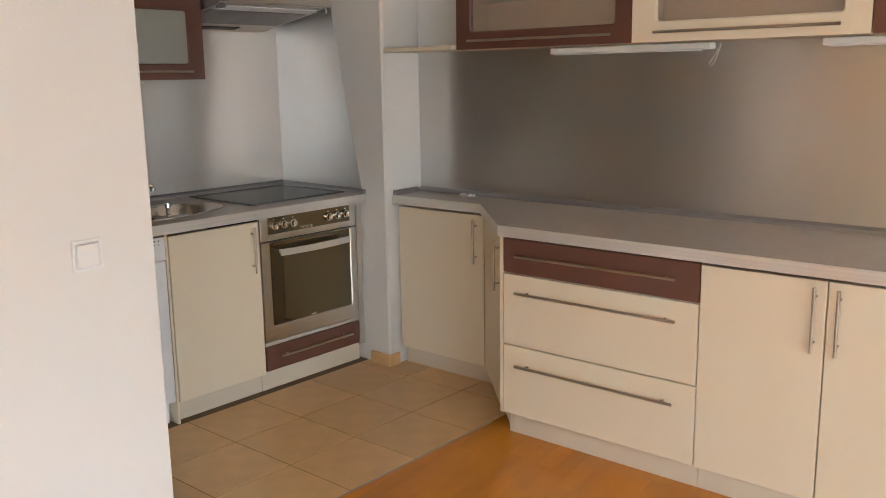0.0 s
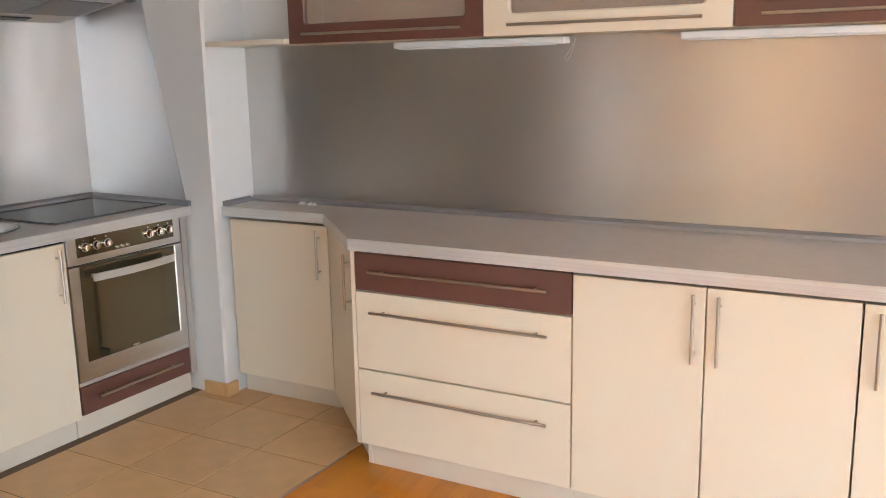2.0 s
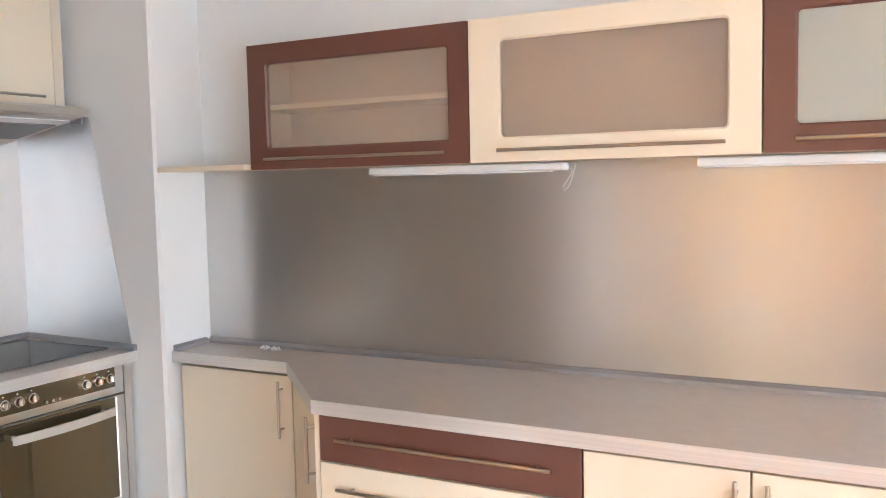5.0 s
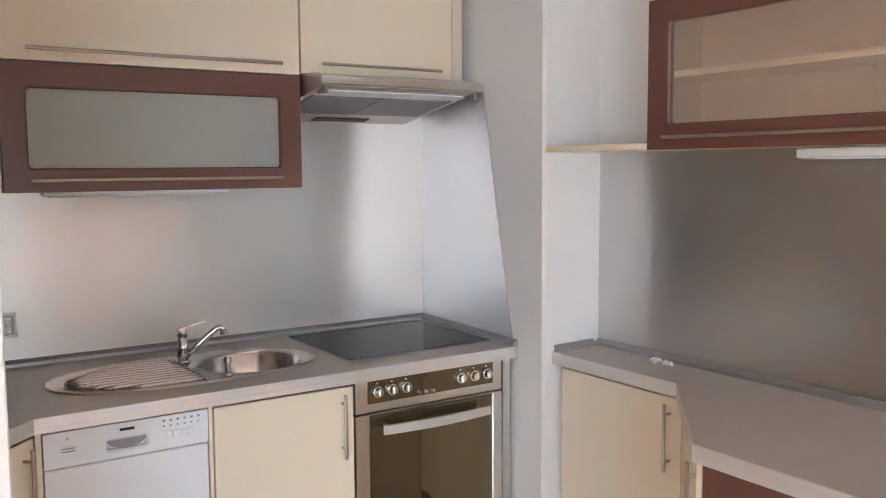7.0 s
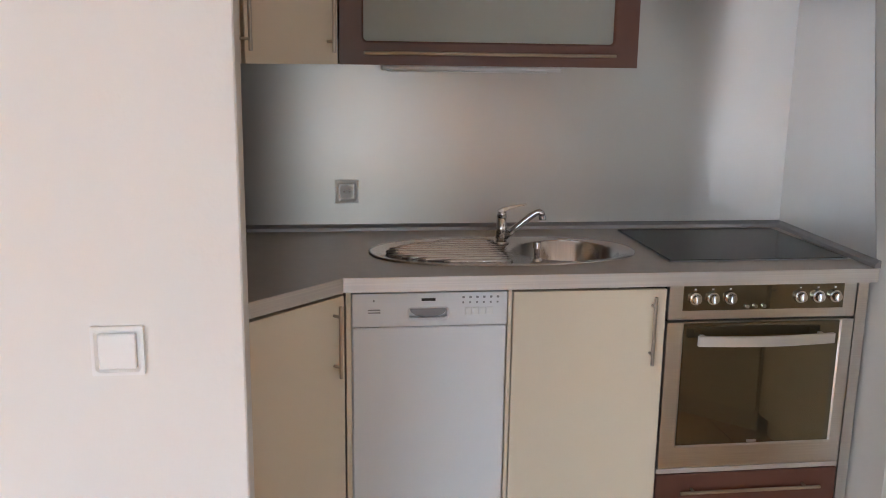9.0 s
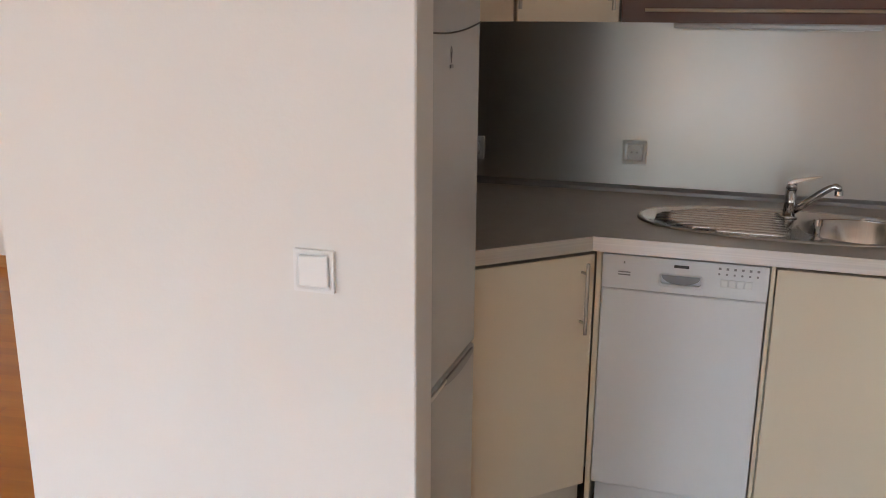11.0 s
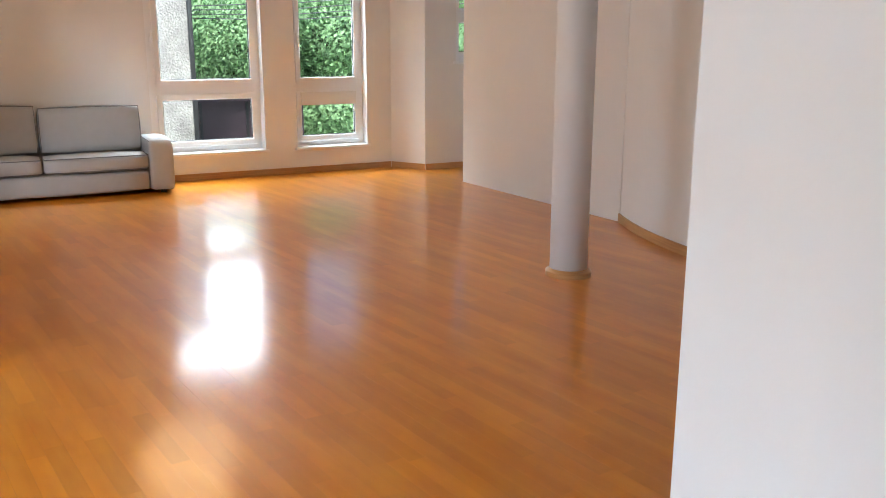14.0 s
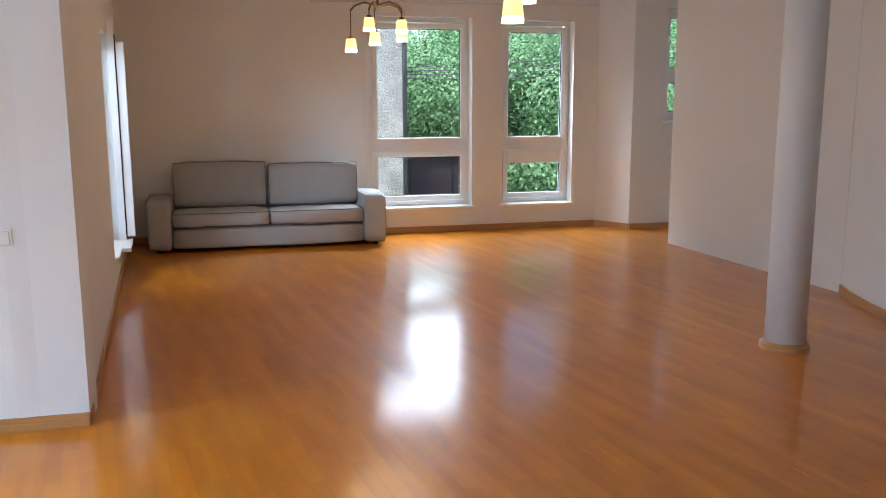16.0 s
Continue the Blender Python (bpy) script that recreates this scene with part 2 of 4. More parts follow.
def tube(bm, pts, r, n=8):
    """A round tube along a line of points."""
    pts = [Vector(p) for p in pts]
    rings = []
    for k, p in enumerate(pts):
        d = (pts[min(k + 1, len(pts) - 1)] - pts[max(k - 1, 0)]).normalized()
        q = d.to_track_quat("Z", "Y")
        rr = r[k] if isinstance(r, (list, tuple)) else r
        rings.append([bm.verts.new(p + q @ Vector((rr * math.cos(6.28318 * i / n), rr * math.sin(6.28318 * i / n), 0))) for i in range(n)])
    for u, v in zip(rings, rings[1:]):
        for i in range(n):
            bm.faces.new((u[i], u[(i + 1) % n], v[(i + 1) % n], v[i]))
    bm.faces.new(rings[0][::-1])
    bm.faces.new(rings[-1])
    return bm


def frame_panel(bm, x0, x1, z0, z1, px0, px1, pz0, pz1, y0, y1, r=0.012):
    """A door slab with a round-cornered opening."""
    def ring(a0, a1, b0, b1, y, rad):
        out = []
        for cx, cz, s in ((a1 - rad, b1 - rad, 0), (a0 + rad, b1 - rad, 1), (a0 + rad, b0 + rad, 2), (a1 - rad, b0 + rad, 3)):
            for k in range(4):
                an = radians(90 * s + 30 * k)
                out.append(bm.verts.new((cx + rad * math.cos(an), y, cz + rad * math.sin(an))))
        return out
    rings = [ring(x0, x1, z0, z1, y0, 0.002), ring(px0 - 0.006, px1 + 0.006, pz0 - 0.006, pz1 + 0.006, y0, r + 0.004),
             ring(px0, px1, pz0, pz1, y0 + 0.005, r), ring(px0, px1, pz0, pz1, y1, r), ring(x0, x1, z0, z1, y1, 0.002)]
    for u, v in zip(rings, rings[1:] + rings[:1]):
        for i in range(16):
            bm.faces.new((u[i], u[(i + 1) % 16], v[(i + 1) % 16], v[i]))
    return bm


def bar_handle(parent, a, b, out=0.028, r=0.0055):
    """A rail handle before the plane y = 0 of a unit, on two posts."""
    bm = bmesh.new()
    a, b = Vector((a[0], -out, a[1])), Vector((b[0], -out, b[1]))
    rod(bm, a, b, r)
    d = (b - a).normalized() * min(0.045, (b - a).length * 0.15)
    for p in (a + d, b - d):
        rod(bm, p, (p.x, -0.0005, p.z), r * 0.75)
    return part("handle", bm, M_HANDLE, parent, "brushed metal rail handle")


def door(parent, x0, x1, z0, z1, mat, handle=None, name="door", label="", thick=0.018):
    gap = 0.014 if z1 < 1 else 0.004
    d = part(name, one_box(x0 + 0.0025, x1 - 0.0025, 0, thick, z0, z1 - gap, bevel=0.0015), mat, parent, label)
    if handle:
        bar_handle(d, *handle)
    return d


# ---- large structure ----
TOP, BOT = 0.878, 0.838
WX, WY, PY, PX = -3.38, 3.36, 3.095, -2.53
PB = 3.145  # the pier runs slightly askew: its face at the west wall
SY = -7.31
H = 2.65


def wall_with_holes(name, a, b, thick, holes, h=H, z0=0.0):
    """A wall on the line a-b; its inner face is on the left of a to b. holes: (s0, s1, z0, z1) along it. Built of boxes round the holes."""
    a, b = Vector((*a, 0)), Vector((*b, 0))
    L = (b - a).length
    u = (b - a) / L
    n = Vector((u.y, -u.x, 0))
    bm = bmesh.new()
    cuts = sorted({0, L, *(v for s in holes for v in s[:2])})
    for s0, s1 in zip(cuts, cuts[1:]):
        here = sorted((q for q in holes if q[0] <= s0 + 1e-6 and q[1] >= s1 - 1e-6), key=lambda q: q[2])
        z = z0
        for lo, hi in [(q[2], q[3]) for q in here] + [(h, h)]:
            if lo > z:
                p = [a + u * s0, a + u * s1, a + u * s1 + n * thick, a + u * s0 + n * thick]
                prism(bm, [(v.x, v.y) for v in p], z, lo)
            z = hi
    bmesh.ops.remove_doubles(bm, verts=bm.verts[:], dist=1e-5)
    return tagged(part(name, bm, M_WALL), "white painted plaster wall", kind="structure")


wall_with_holes("wall_north", (3.6, WY), (PX - 0.02, WY), 0.15, [])
tagged(part("wall_pier", prism(bmesh.new(), [(WX - 0.15, PB + 0.009), (WX, PB), (PX - 0.01, PY), (PX, PY + 0.012), (PX - 0.01, WY + 0.15), (WX - 0.15, WY + 0.15)], 0, H), M_WALL), "white plastered pier between the two counters", kind="structure")
wall_with_holes("wall_kitchen_west", (WX, PB), (WX, 0.52), 0.15, [])
wall_with_holes("wall_kitchen_south", (WX, 0.62), (-1.815, 0.62), 0.10, [])
tagged(part("wall_partition", one_box(-1.788, -1.695, 0.385, 1.312, 0, H, bevel=0.003), M_WALL), "white partition wall beside the fridge", kind="structure")
wall_with_holes("wall_hall_north", (-1.815, 0.52), (-4.45, 0.52), 0.1, [])
wall_with_holes("wall_hall", (-4.44, 0.52), (-4.44, -1.1), 0.15, [])
wall_with_holes("wall_west", (-4.615, -3.60), (-4.43, -5.98), 0.12, [])
wall_with_holes("wall_recess_south", (-6.0, -6.92), (-4.445, -6.92), 0.35, [(0.4, 1.17, 1.2, 2.42)])
wall_with_holes("wall_recess_side", (-4.445, -6.92), (-4.20, SY), 0.2, [])
wall_with_holes("wall_recess_back", (-4.9, -5.98), (-6.0, -5.98), 0.1, [])
wall_with_holes("wall_recess_west", (-6.0, -5.98), (-6.0, -6.92), 0.1, [])
wall_with_holes("wall_recess_near", (-4.55, -5.98), (-4.9, -5.98), 0.1, [])
S0 = -4.20
wall_with_holes("wall_south", (S0, SY), (1.2, SY), 0.35, [(-3.905 - S0, -3.08 - S0, 0.28, 2.29), (-2.725 - S0, -1.555 - S0, 0.28, 2.31)])
EA, EB = Vector((0.92, SY)), Vector((0.612, -2.13))
ew0, ew1 = 1.45, 2.35
wall_with_holes("wall_east", EA, EB, 0.30, [(ew0, ew1, 0.28, 2.0)])
wall_with_holes("wall_return", (0.606, -2.118), (3.6, -2.118), 0.25, [(1.194, 2.494, 0.4, 2.35)])
wall_with_holes("wall_sun_side", (3.4, -2.13), (3.4, WY), 0.3, [(0.35, 2.1, 0.2, 1.85), (2.95, 4.7, 0.2, 1.85)])


def curved_wall():
    bm, bb = bmesh.new(), bmesh.new()
    cx, cy, R = -7.86, -2.1, 3.57
    a0 = math.asin((-3.60 - cy) / R)
    a1 = math.asin((-1.0 - cy) / R)
    for b, r0, r1, z0, z1 in ((bm, R - 0.15, R, 0, H), (bb, R + 0.001, R + 0.016, 0, 0.07)):
        rows = []
        for i in range(33):
            a = a0 + (a1 - a0) * i / 32
            rows.append([b.verts.new((cx + r * math.cos(a), cy + r * math.sin(a), z)) for r, z in ((r0, z0), (r1, z0), (r1, z1), (r0, z1))])
        for u, v in zip(rows, rows[1:]):
            for k in range(4):
                b.faces.new((u[k], u[(k + 1) % 4], v[(k + 1) % 4], v[k]))
        b.faces.new(rows[0])
        b.faces.new(rows[-1][::-1])
    tagged(part("wall_curved", bm, M_WALL, smooth=False), "smooth white curved wall", kind="structure")
    for f in bb.faces:
        f.smooth = False
    tagged(part("baseboard_curved", bb, M_SKIRT), "bent wooden skirting on the curved wall", kind="structure")


curved_wall()


def column():
    bm = bmesh.new()
    rod(bm, (-3.30, -2.42, 0), (-3.30, -2.42, H), 0.119, 40)
    c = part("column", bm, M_WALL)
    for f in c.data.polygons:
        f.use_smooth = len(f.vertices) == 4
    tagged(c, "round white plastered column on a wooden foot ring", kind="structure")
    bm = bmesh.new()
    rod(bm, (-3.30, -2.42, 0), (-3.30, -2.42, 0.03), 0.146, 32)
    rod(bm, (-3.30, -2.42, 0.03), (-3.30, -2.42, 0.05), 0.146, 32, 0.124)
    part("foot_ring", bm, M_SKIRT, c, "varnished wooden foot ring")


column()
tagged(part("ceiling", one_box(-6.1, 3.7, -7.66, 3.55, H + 0.001, H + 0.15), M_CEIL), "plain white ceiling", kind="structure")
tagged(part("subfloor", one_box(-6.1, 3.7, -7.66, 3.55, -0.2, -0.012), M_SUBFLOOR), "wooden floor base under the parquet", kind="structure")


def skirting(name, a, b, h=0.065, t=0.014, mat=None, lift=0.0):
    a, b = Vector((*a, 0)), Vector((*b, 0))
    u = (b - a).normalized()
    n = Vector((-u.y, u.x, 0))
    bm = bmesh.new()
    g = 0.0008
    prism(bm, [(v.x, v.y) for v in (a + n * g, b + n * g, b + n * t, a + n * t)], 0, h)
    tagged(part(name, bm, mat or M_SKIRT), "varnished wooden skirting board", kind="structure")


skirting("baseboard_south", (-4.19, SY), (0.905, SY))
skirting("baseboard_recess", (-4.445, -6.92), (-4.205, SY + 0.01))
skirting("baseboard_recess_south", (-6.0, -6.92), (-4.455, -6.92))
skirting("baseboard_east", EA, EB + (EB - EA).normalized() * 0.014)
skirting("baseboard_return", (0.606, -2.118), (3.4, -2.118))
skirting("baseboard_sun_side", (3.4, -2.13), (3.4, WY))


# ---- windows ----
def window(name, m, w, z0, z1, parts_z, depth=0.35, sill=True, left=0.10, blind=False):
    """A plastic window in an opening. Local x along the wall, y outwards, z up; parts_z: sashes as (z0, z1) of their glass."""
    win = tagged(thing(name, "", "", m), "white plastic window with a fixed lower light", kind="structure")
    y0, y1 = 0.14, 0.20
    fr = bmesh.new()
    box(fr, 0.0, left - 0.05, y0, y1, z0 + 0.0, z1)
    box(fr, w - 0.05, w, y0, y1, z0, z1)
    box(fr, left - 0.05, w - 0.05, y0, y1, z1 - 0.05, z1)
    box(fr, left - 0.05, w - 0.05, y0, y1, z0, z0 + 0.05)
    part("window_frame", fr, M_FRAME, win)
    for k, (a, b) in enumerate(parts_z):
        s = bmesh.new()
        frame_panel(s, left - 0.055, w - 0.045, a - 0.06, b + 0.06, left, w - 0.10, a, b, y0 - 0.022, y0 + 0.035, 0.004)
        sash = part("sash", s, M_FRAME, win)
        gk = bmesh.new()
        frame_panel(gk, left - 0.0005, w - 0.0995, a - 0.0005, b + 0.0005, left + 0.006, w - 0.106, a + 0.006, b - 0.006, y0 - 0.008, y0 + 0.0095, 0.003)
        part("gasket", gk, M_BLACK, sash, "thin black rubber gasket")
        g = part("pane", one_box(left + 0.001, w - 0.101, y0 + 0.01, y0 + 0.014, a, b), M_GLASS, sash, "clear glass pane")
        g.visible_shadow = False
    zt = [(parts_z[i][1] + 0.06, parts_z[i + 1][0] - 0.06) for i in range(len(parts_z) - 1)]
    for a, b in zt:
        part("transom", one_box(left - 0.05, w - 0.05, y0 + 0.002, y1, a, b), M_FRAME, win)
    hb = bmesh.new()
    box(hb, 0.058, 0.078, y0 - 0.045, y0 - 0.0185, parts_z[-1][0] + 0.35, parts_z[-1][0] + 0.48, 0.004)
    box(hb, 0.062, 0.074, y0 - 0.06, y0 - 0.045, parts_z[-1][0] + 0.28, parts_z[-1][0] + 0.45, 0.004)
    part("window_handle", hb, M_FRAME, win, "white lever handle")
    if blind:
        part("blind", one_box(0.09, w - 0.09, y0 - 0.04, y0 - 0.02, parts_z[0][1] - 0.09, parts_z[0][1] + 0.05, bevel=0.004), M_CEIL, win, "rolled white blind")
    if sill:
        part("window_sill", one_box(-0.03, w + 0.03, -0.035, y0 - 0.001, z0 - 0.028, z0 + 0.002, bevel=0.004), M_FRAME, win, "white window sill")
    return win


window("window_1", pose(-1.555, SY, 0, 0, 0, 180), 1.17, 0.28, 2.31, [(0.395, 0.82), (1.03, 2.19)], left=0.145)
window("window_2", pose(-3.08, SY, 0, 0, 0, 180), 0.825, 0.28, 2.29, [(0.395, 0.82), (1.03, 2.17)], blind=True)
window("window_3", pose(-4.83, -6.92, 0, 0, 0, 180), 0.77, 1.2, 2.42, [(1.30, 1.62), (1.78, 2.32)])
# Windows 4 and 5 are out of view, assumed; their low heads shape the light.
# local y must point out of the room, local x to the viewer's right
window("window_4", pose(3.4, -0.03, 0, 0, 0, -90), 1.75, 0.2, 1.85, [(0.31, 1.74)])
window("window_5", pose(3.4, 2.57, 0, 0, 0, -90), 1.75, 0.2, 1.85, [(0.31, 1.74)])
ed = (EB - EA).normalized()
ea = EA + ed * ew1
window("window_6", pose(ea.x, ea.y, 0, 0, 0, math.degrees(math.atan2(-ed.y, -ed.x))), ew1 - ew0, 0.28, 2.0, [(0.40, 1.88)])
cas = tagged(thing("window_casing", "", "", pose(ea.x, ea.y, 0, 0, 0, math.degrees(math.atan2(-ed.y, -ed.x)))), "white sash standing ajar before the frame of the side window", kind="structure")
cw = ew1 - ew0
# The black box paints the dark gap between post and sash.
for nm, q, mat, lab in (("post", (cw - 0.05, cw + 0.02, -0.055, -0.001, 0.282, 2.12), M_FRAME, ""),
                        ("seal", (cw - 0.03, cw + 0.012, -0.0645, -0.0555, 0.30, 2.0), M_BLACK, "black strip filling the dark gap beside the sash"),
                        ("sash_stile", (cw - 0.035, cw + 0.02, -0.13, -0.065, 0.31, 1.94), M_FRAME, ""),
                        ("sill", (0.42, cw + 0.05, -0.105, -0.001, 0.25, 0.281), M_FRAME, "")):
    part(nm, one_box(*q, bevel=0.002), mat, cas, lab)
# Unseen opening, added so that light reaches the long counter.
window("added_window", pose(3.10, -2.118, 0, 0, 0, 180), 1.30, 0.4, 2.35, [(0.52, 0.9), (1.1, 2.24)])


# ---- kitchen units ----
def m_b(x, y=2.755):
    return pose(x, y, 0)


def m_a(y, x=-2.705):
    return pose(x, y, 0, 0, 0, 90)


def base_unit(name, label, m, w, doors, depth=0.6, z0=0.095, z1=0.834, plinth=True, body_top=None):
    """A base cabinet. doors: functions that add fronts."""
    u = thing(name, label, "kitchen cabinet", m, "base cabinets under the worktops")
    part("body", one_box(0.001, w - 0.001, 0.0195, depth, z0, body_top or z1 - 0.03), M_BODY, u)
    if plinth:
        part("plinth", one_box(0.0, w, 0.045, 0.063, 0, z0 - 0.003, bevel=0.001), M_PLINTH, u)
    for d in doors:
        d(u, w, z0, z1)
    return u


def drawers(u, w, z0, z1):
    hs = [z0, 0.390, 0.684, z1]
    for k in range(3):
        top = k == 2
        d = part("drawer_front", one_box(0.0015, w - 0.0015, 0, 0.018, hs[k] + 0.003, hs[k + 1] - (0.010 if top else 0.003), bevel=0.0015), M_BROWN if top else M_CREAM, u,
                 "brown drawer front" if top else "")
        z = (0.313, 0.613, 0.762)[k]
        bar_handle(d, (0.075, z), (w - 0.075, z))


base_unit("drawer_cabinet", "cream three-drawer cabinet with a brown top drawer", m_b(-1.556), 0.826, [drawers])


def single(hx, hz0=0.592, hz1=0.802, mat=None):
    return lambda u, w, z0, z1: door(u, 0, w, z0, z1, mat or M_CREAM, ((hx if hx > 0 else w + hx, hz0), (hx if hx > 0 else w + hx, hz1)))


def double(u, w, z0, z1):
    h = w / 2
    door(u, 0, h, z0, z1, M_CREAM, ((h - 0.032, 0.592), (h - 0.032, 0.802)))
    door(u, h, w, z0, z1, M_CREAM, ((h + 0.04, 0.592), (h + 0.04, 0.802)))


base_unit("double_cabinet", "cream two-door cabinet with upright rail handles", m_b(-0.729), 0.826, [double])
base_unit("end_cabinet", "cream one-door cabinet at the end of the run", m_b(0.098), 0.405, [single(0.045)])
base_unit("shallow_cabinet", "shallow cream one-door cabinet beside the pier", m_b(PX + 0.014, 3.165), 0.543, [single(-0.045)], depth=0.185)


def diagonal_unit(name, label, a, b, depth_pts, handle_left=True, z0=0.095, z1=0.834):
    """A cabinet whose front runs askew from a to b (left to right as seen from the front)."""
    a, b = Vector((*a, 0)), Vector((*b, 0))
    w = (b - a).length
    m = Matrix.LocRotScale(a, Euler((0, 0, math.atan2(b.y - a.y, b.x - a.x))), None)
    u = thing(name, label, "kitchen cabinet", m, "base cabinets under the worktops")
    inv = m.inverted()
    pts = [(0.004, 0.0195), (w - 0.004, 0.0195)] + [tuple((inv @ Vector((*p, 0)))[:2]) for p in depth_pts]
    part("body", prism(bmesh.new(), pts, z0, z1 - 0.03), M_BODY, u)
    part("plinth", one_box(0.01, w + 0.012, 0.045, 0.063, 0, z0 - 0.003), M_PLINTH, u)
    hx = 0.045 if handle_left else w - 0.045
    door(u, 0.004, w + 0.001, z0, z1, M_CREAM, ((hx, 0.592), (hx, 0.802)))
    return u


diagonal_unit("diagonal_cabinet", "narrow slanting cream cabinet between shallow and deep units", (-1.968, 3.16), (-1.576, 2.774), [(-1.576, 3.35), (-1.968, 3.35)], handle_left=False)
tagged(part("side_panel", one_box(-1.5745, -1.5575, 2.757, 3.34, 0.095, 0.834, bevel=0.001), M_CREAM), "narrow cream end panel beside the drawers", "side panel")
diagonal_unit("corner_cabinet", "slanting cream corner cabinet beside the dishwasher", (-2.40, 1.19), (-2.704, 1.494), [(-3.36, 1.495), (-3.36, 0.70), (-2.40, 0.70)], handle_left=False)
tagged(part("filler_post", one_box(-2.735, -2.7085, 1.4965, 1.5125, 0, 0.834, bevel=0.001), M_PLINTH), "slim beige filler post beside the dishwasher", "filler strip")
base_unit("sink_cabinet", "cream one-door cabinet under the sink", m_a(1.978), 0.468, [single(-0.045)], depth=0.64, body_top=0.71)


def dishwasher():
    d = thing("dishwasher", "slim white dishwasher with a recessed grip", "dishwasher", m_a(1.512), "")
    w = 0.452
    part("body", one_box(0.002, w - 0.002, 0.022, 0.60, 0.10, 0.805), M_WHITE, d)
    part("base", one_box(0.01, w - 0.01, 0.05, 0.07, 0, 0.098), M_WHITE, d)
    p = part("door_panel", one_box(0.003, w - 0.003, 0.0, 0.02, 0.105, 0.722, bevel=0.003), M_WHITE, d)
    bm = bmesh.new()
    frame_panel(bm, 0.003, w - 0.003, 0.726, 0.823, 0.165, 0.275, 0.748, 0.777, -0.003, 0.02, 0.008)
    c = part("control_panel", bm, M_WHITE, d, "white control panel")
    g = bmesh.new()
    for i in range(8):
        a0, a1 = math.pi + math.pi * i / 8, math.pi + math.pi * (i + 1) / 8
        y = 0.012
        vs = [g.verts.new((0.22 + 0.053 * math.cos(a), yy, 0.775 + 0.026 * math.sin(a))) for a in (a0, a1) for yy in (y - 0.01, y + 0.004)]
        g.faces.new((vs[0], vs[1], vs[3], vs[2]))
        t0 = g.verts.new((0.22 + 0.053 * math.cos(a0), y - 0.01, 0.776))
        t1 = g.verts.new((0.22 + 0.053 * math.cos(a1), y - 0.01, 0.776))
        g.faces.new((vs[0], vs[2], t1, t0))
    part("grip", g, M_GREY, c, "grey curved grip")
    part("nameplate", one_box(0.200, 0.240, -0.0045, -0.0032, 0.800, 0.808), M_BLACK, c)
    for i in range(4):
        part("button", one_box(0.326 + i * 0.021, 0.345 + i * 0.021, -0.006, -0.0032, 0.757, 0.779, bevel=0.001), M_PLASTIC, c)
    for i in range(6):
        part("pilot_light", one_box(0.318 + i * 0.02, 0.323 + i * 0.02, -0.0045, -0.0032, 0.791, 0.796), M_GREY, c)
        part("symbol", one_box(0.318 + i * 0.02, 0.325 + i * 0.02, -0.0045, -0.0032, 0.806, 0.812), M_GREY, c)
    for i in range(2):
        part("label_bar", one_box(0.048, 0.082, -0.0045, -0.0032, 0.766 + i * 0.008, 0.769 + i * 0.008), M_GREY, c)
    part("latch_mark", one_box(0.062, 0.066, -0.0045, -0.0032, 0.80, 0.806), M_GREY, c)


dishwasher()
for y0, y1 in ((1.497, 1.5105), (1.9655, 1.9765)):
    tagged(part("side_panel", one_box(-3.32, -2.707, y0, y1, 0.0, 0.834, bevel=0.001), M_CREAM), "narrow cream panel beside the dishwasher", "side panel")


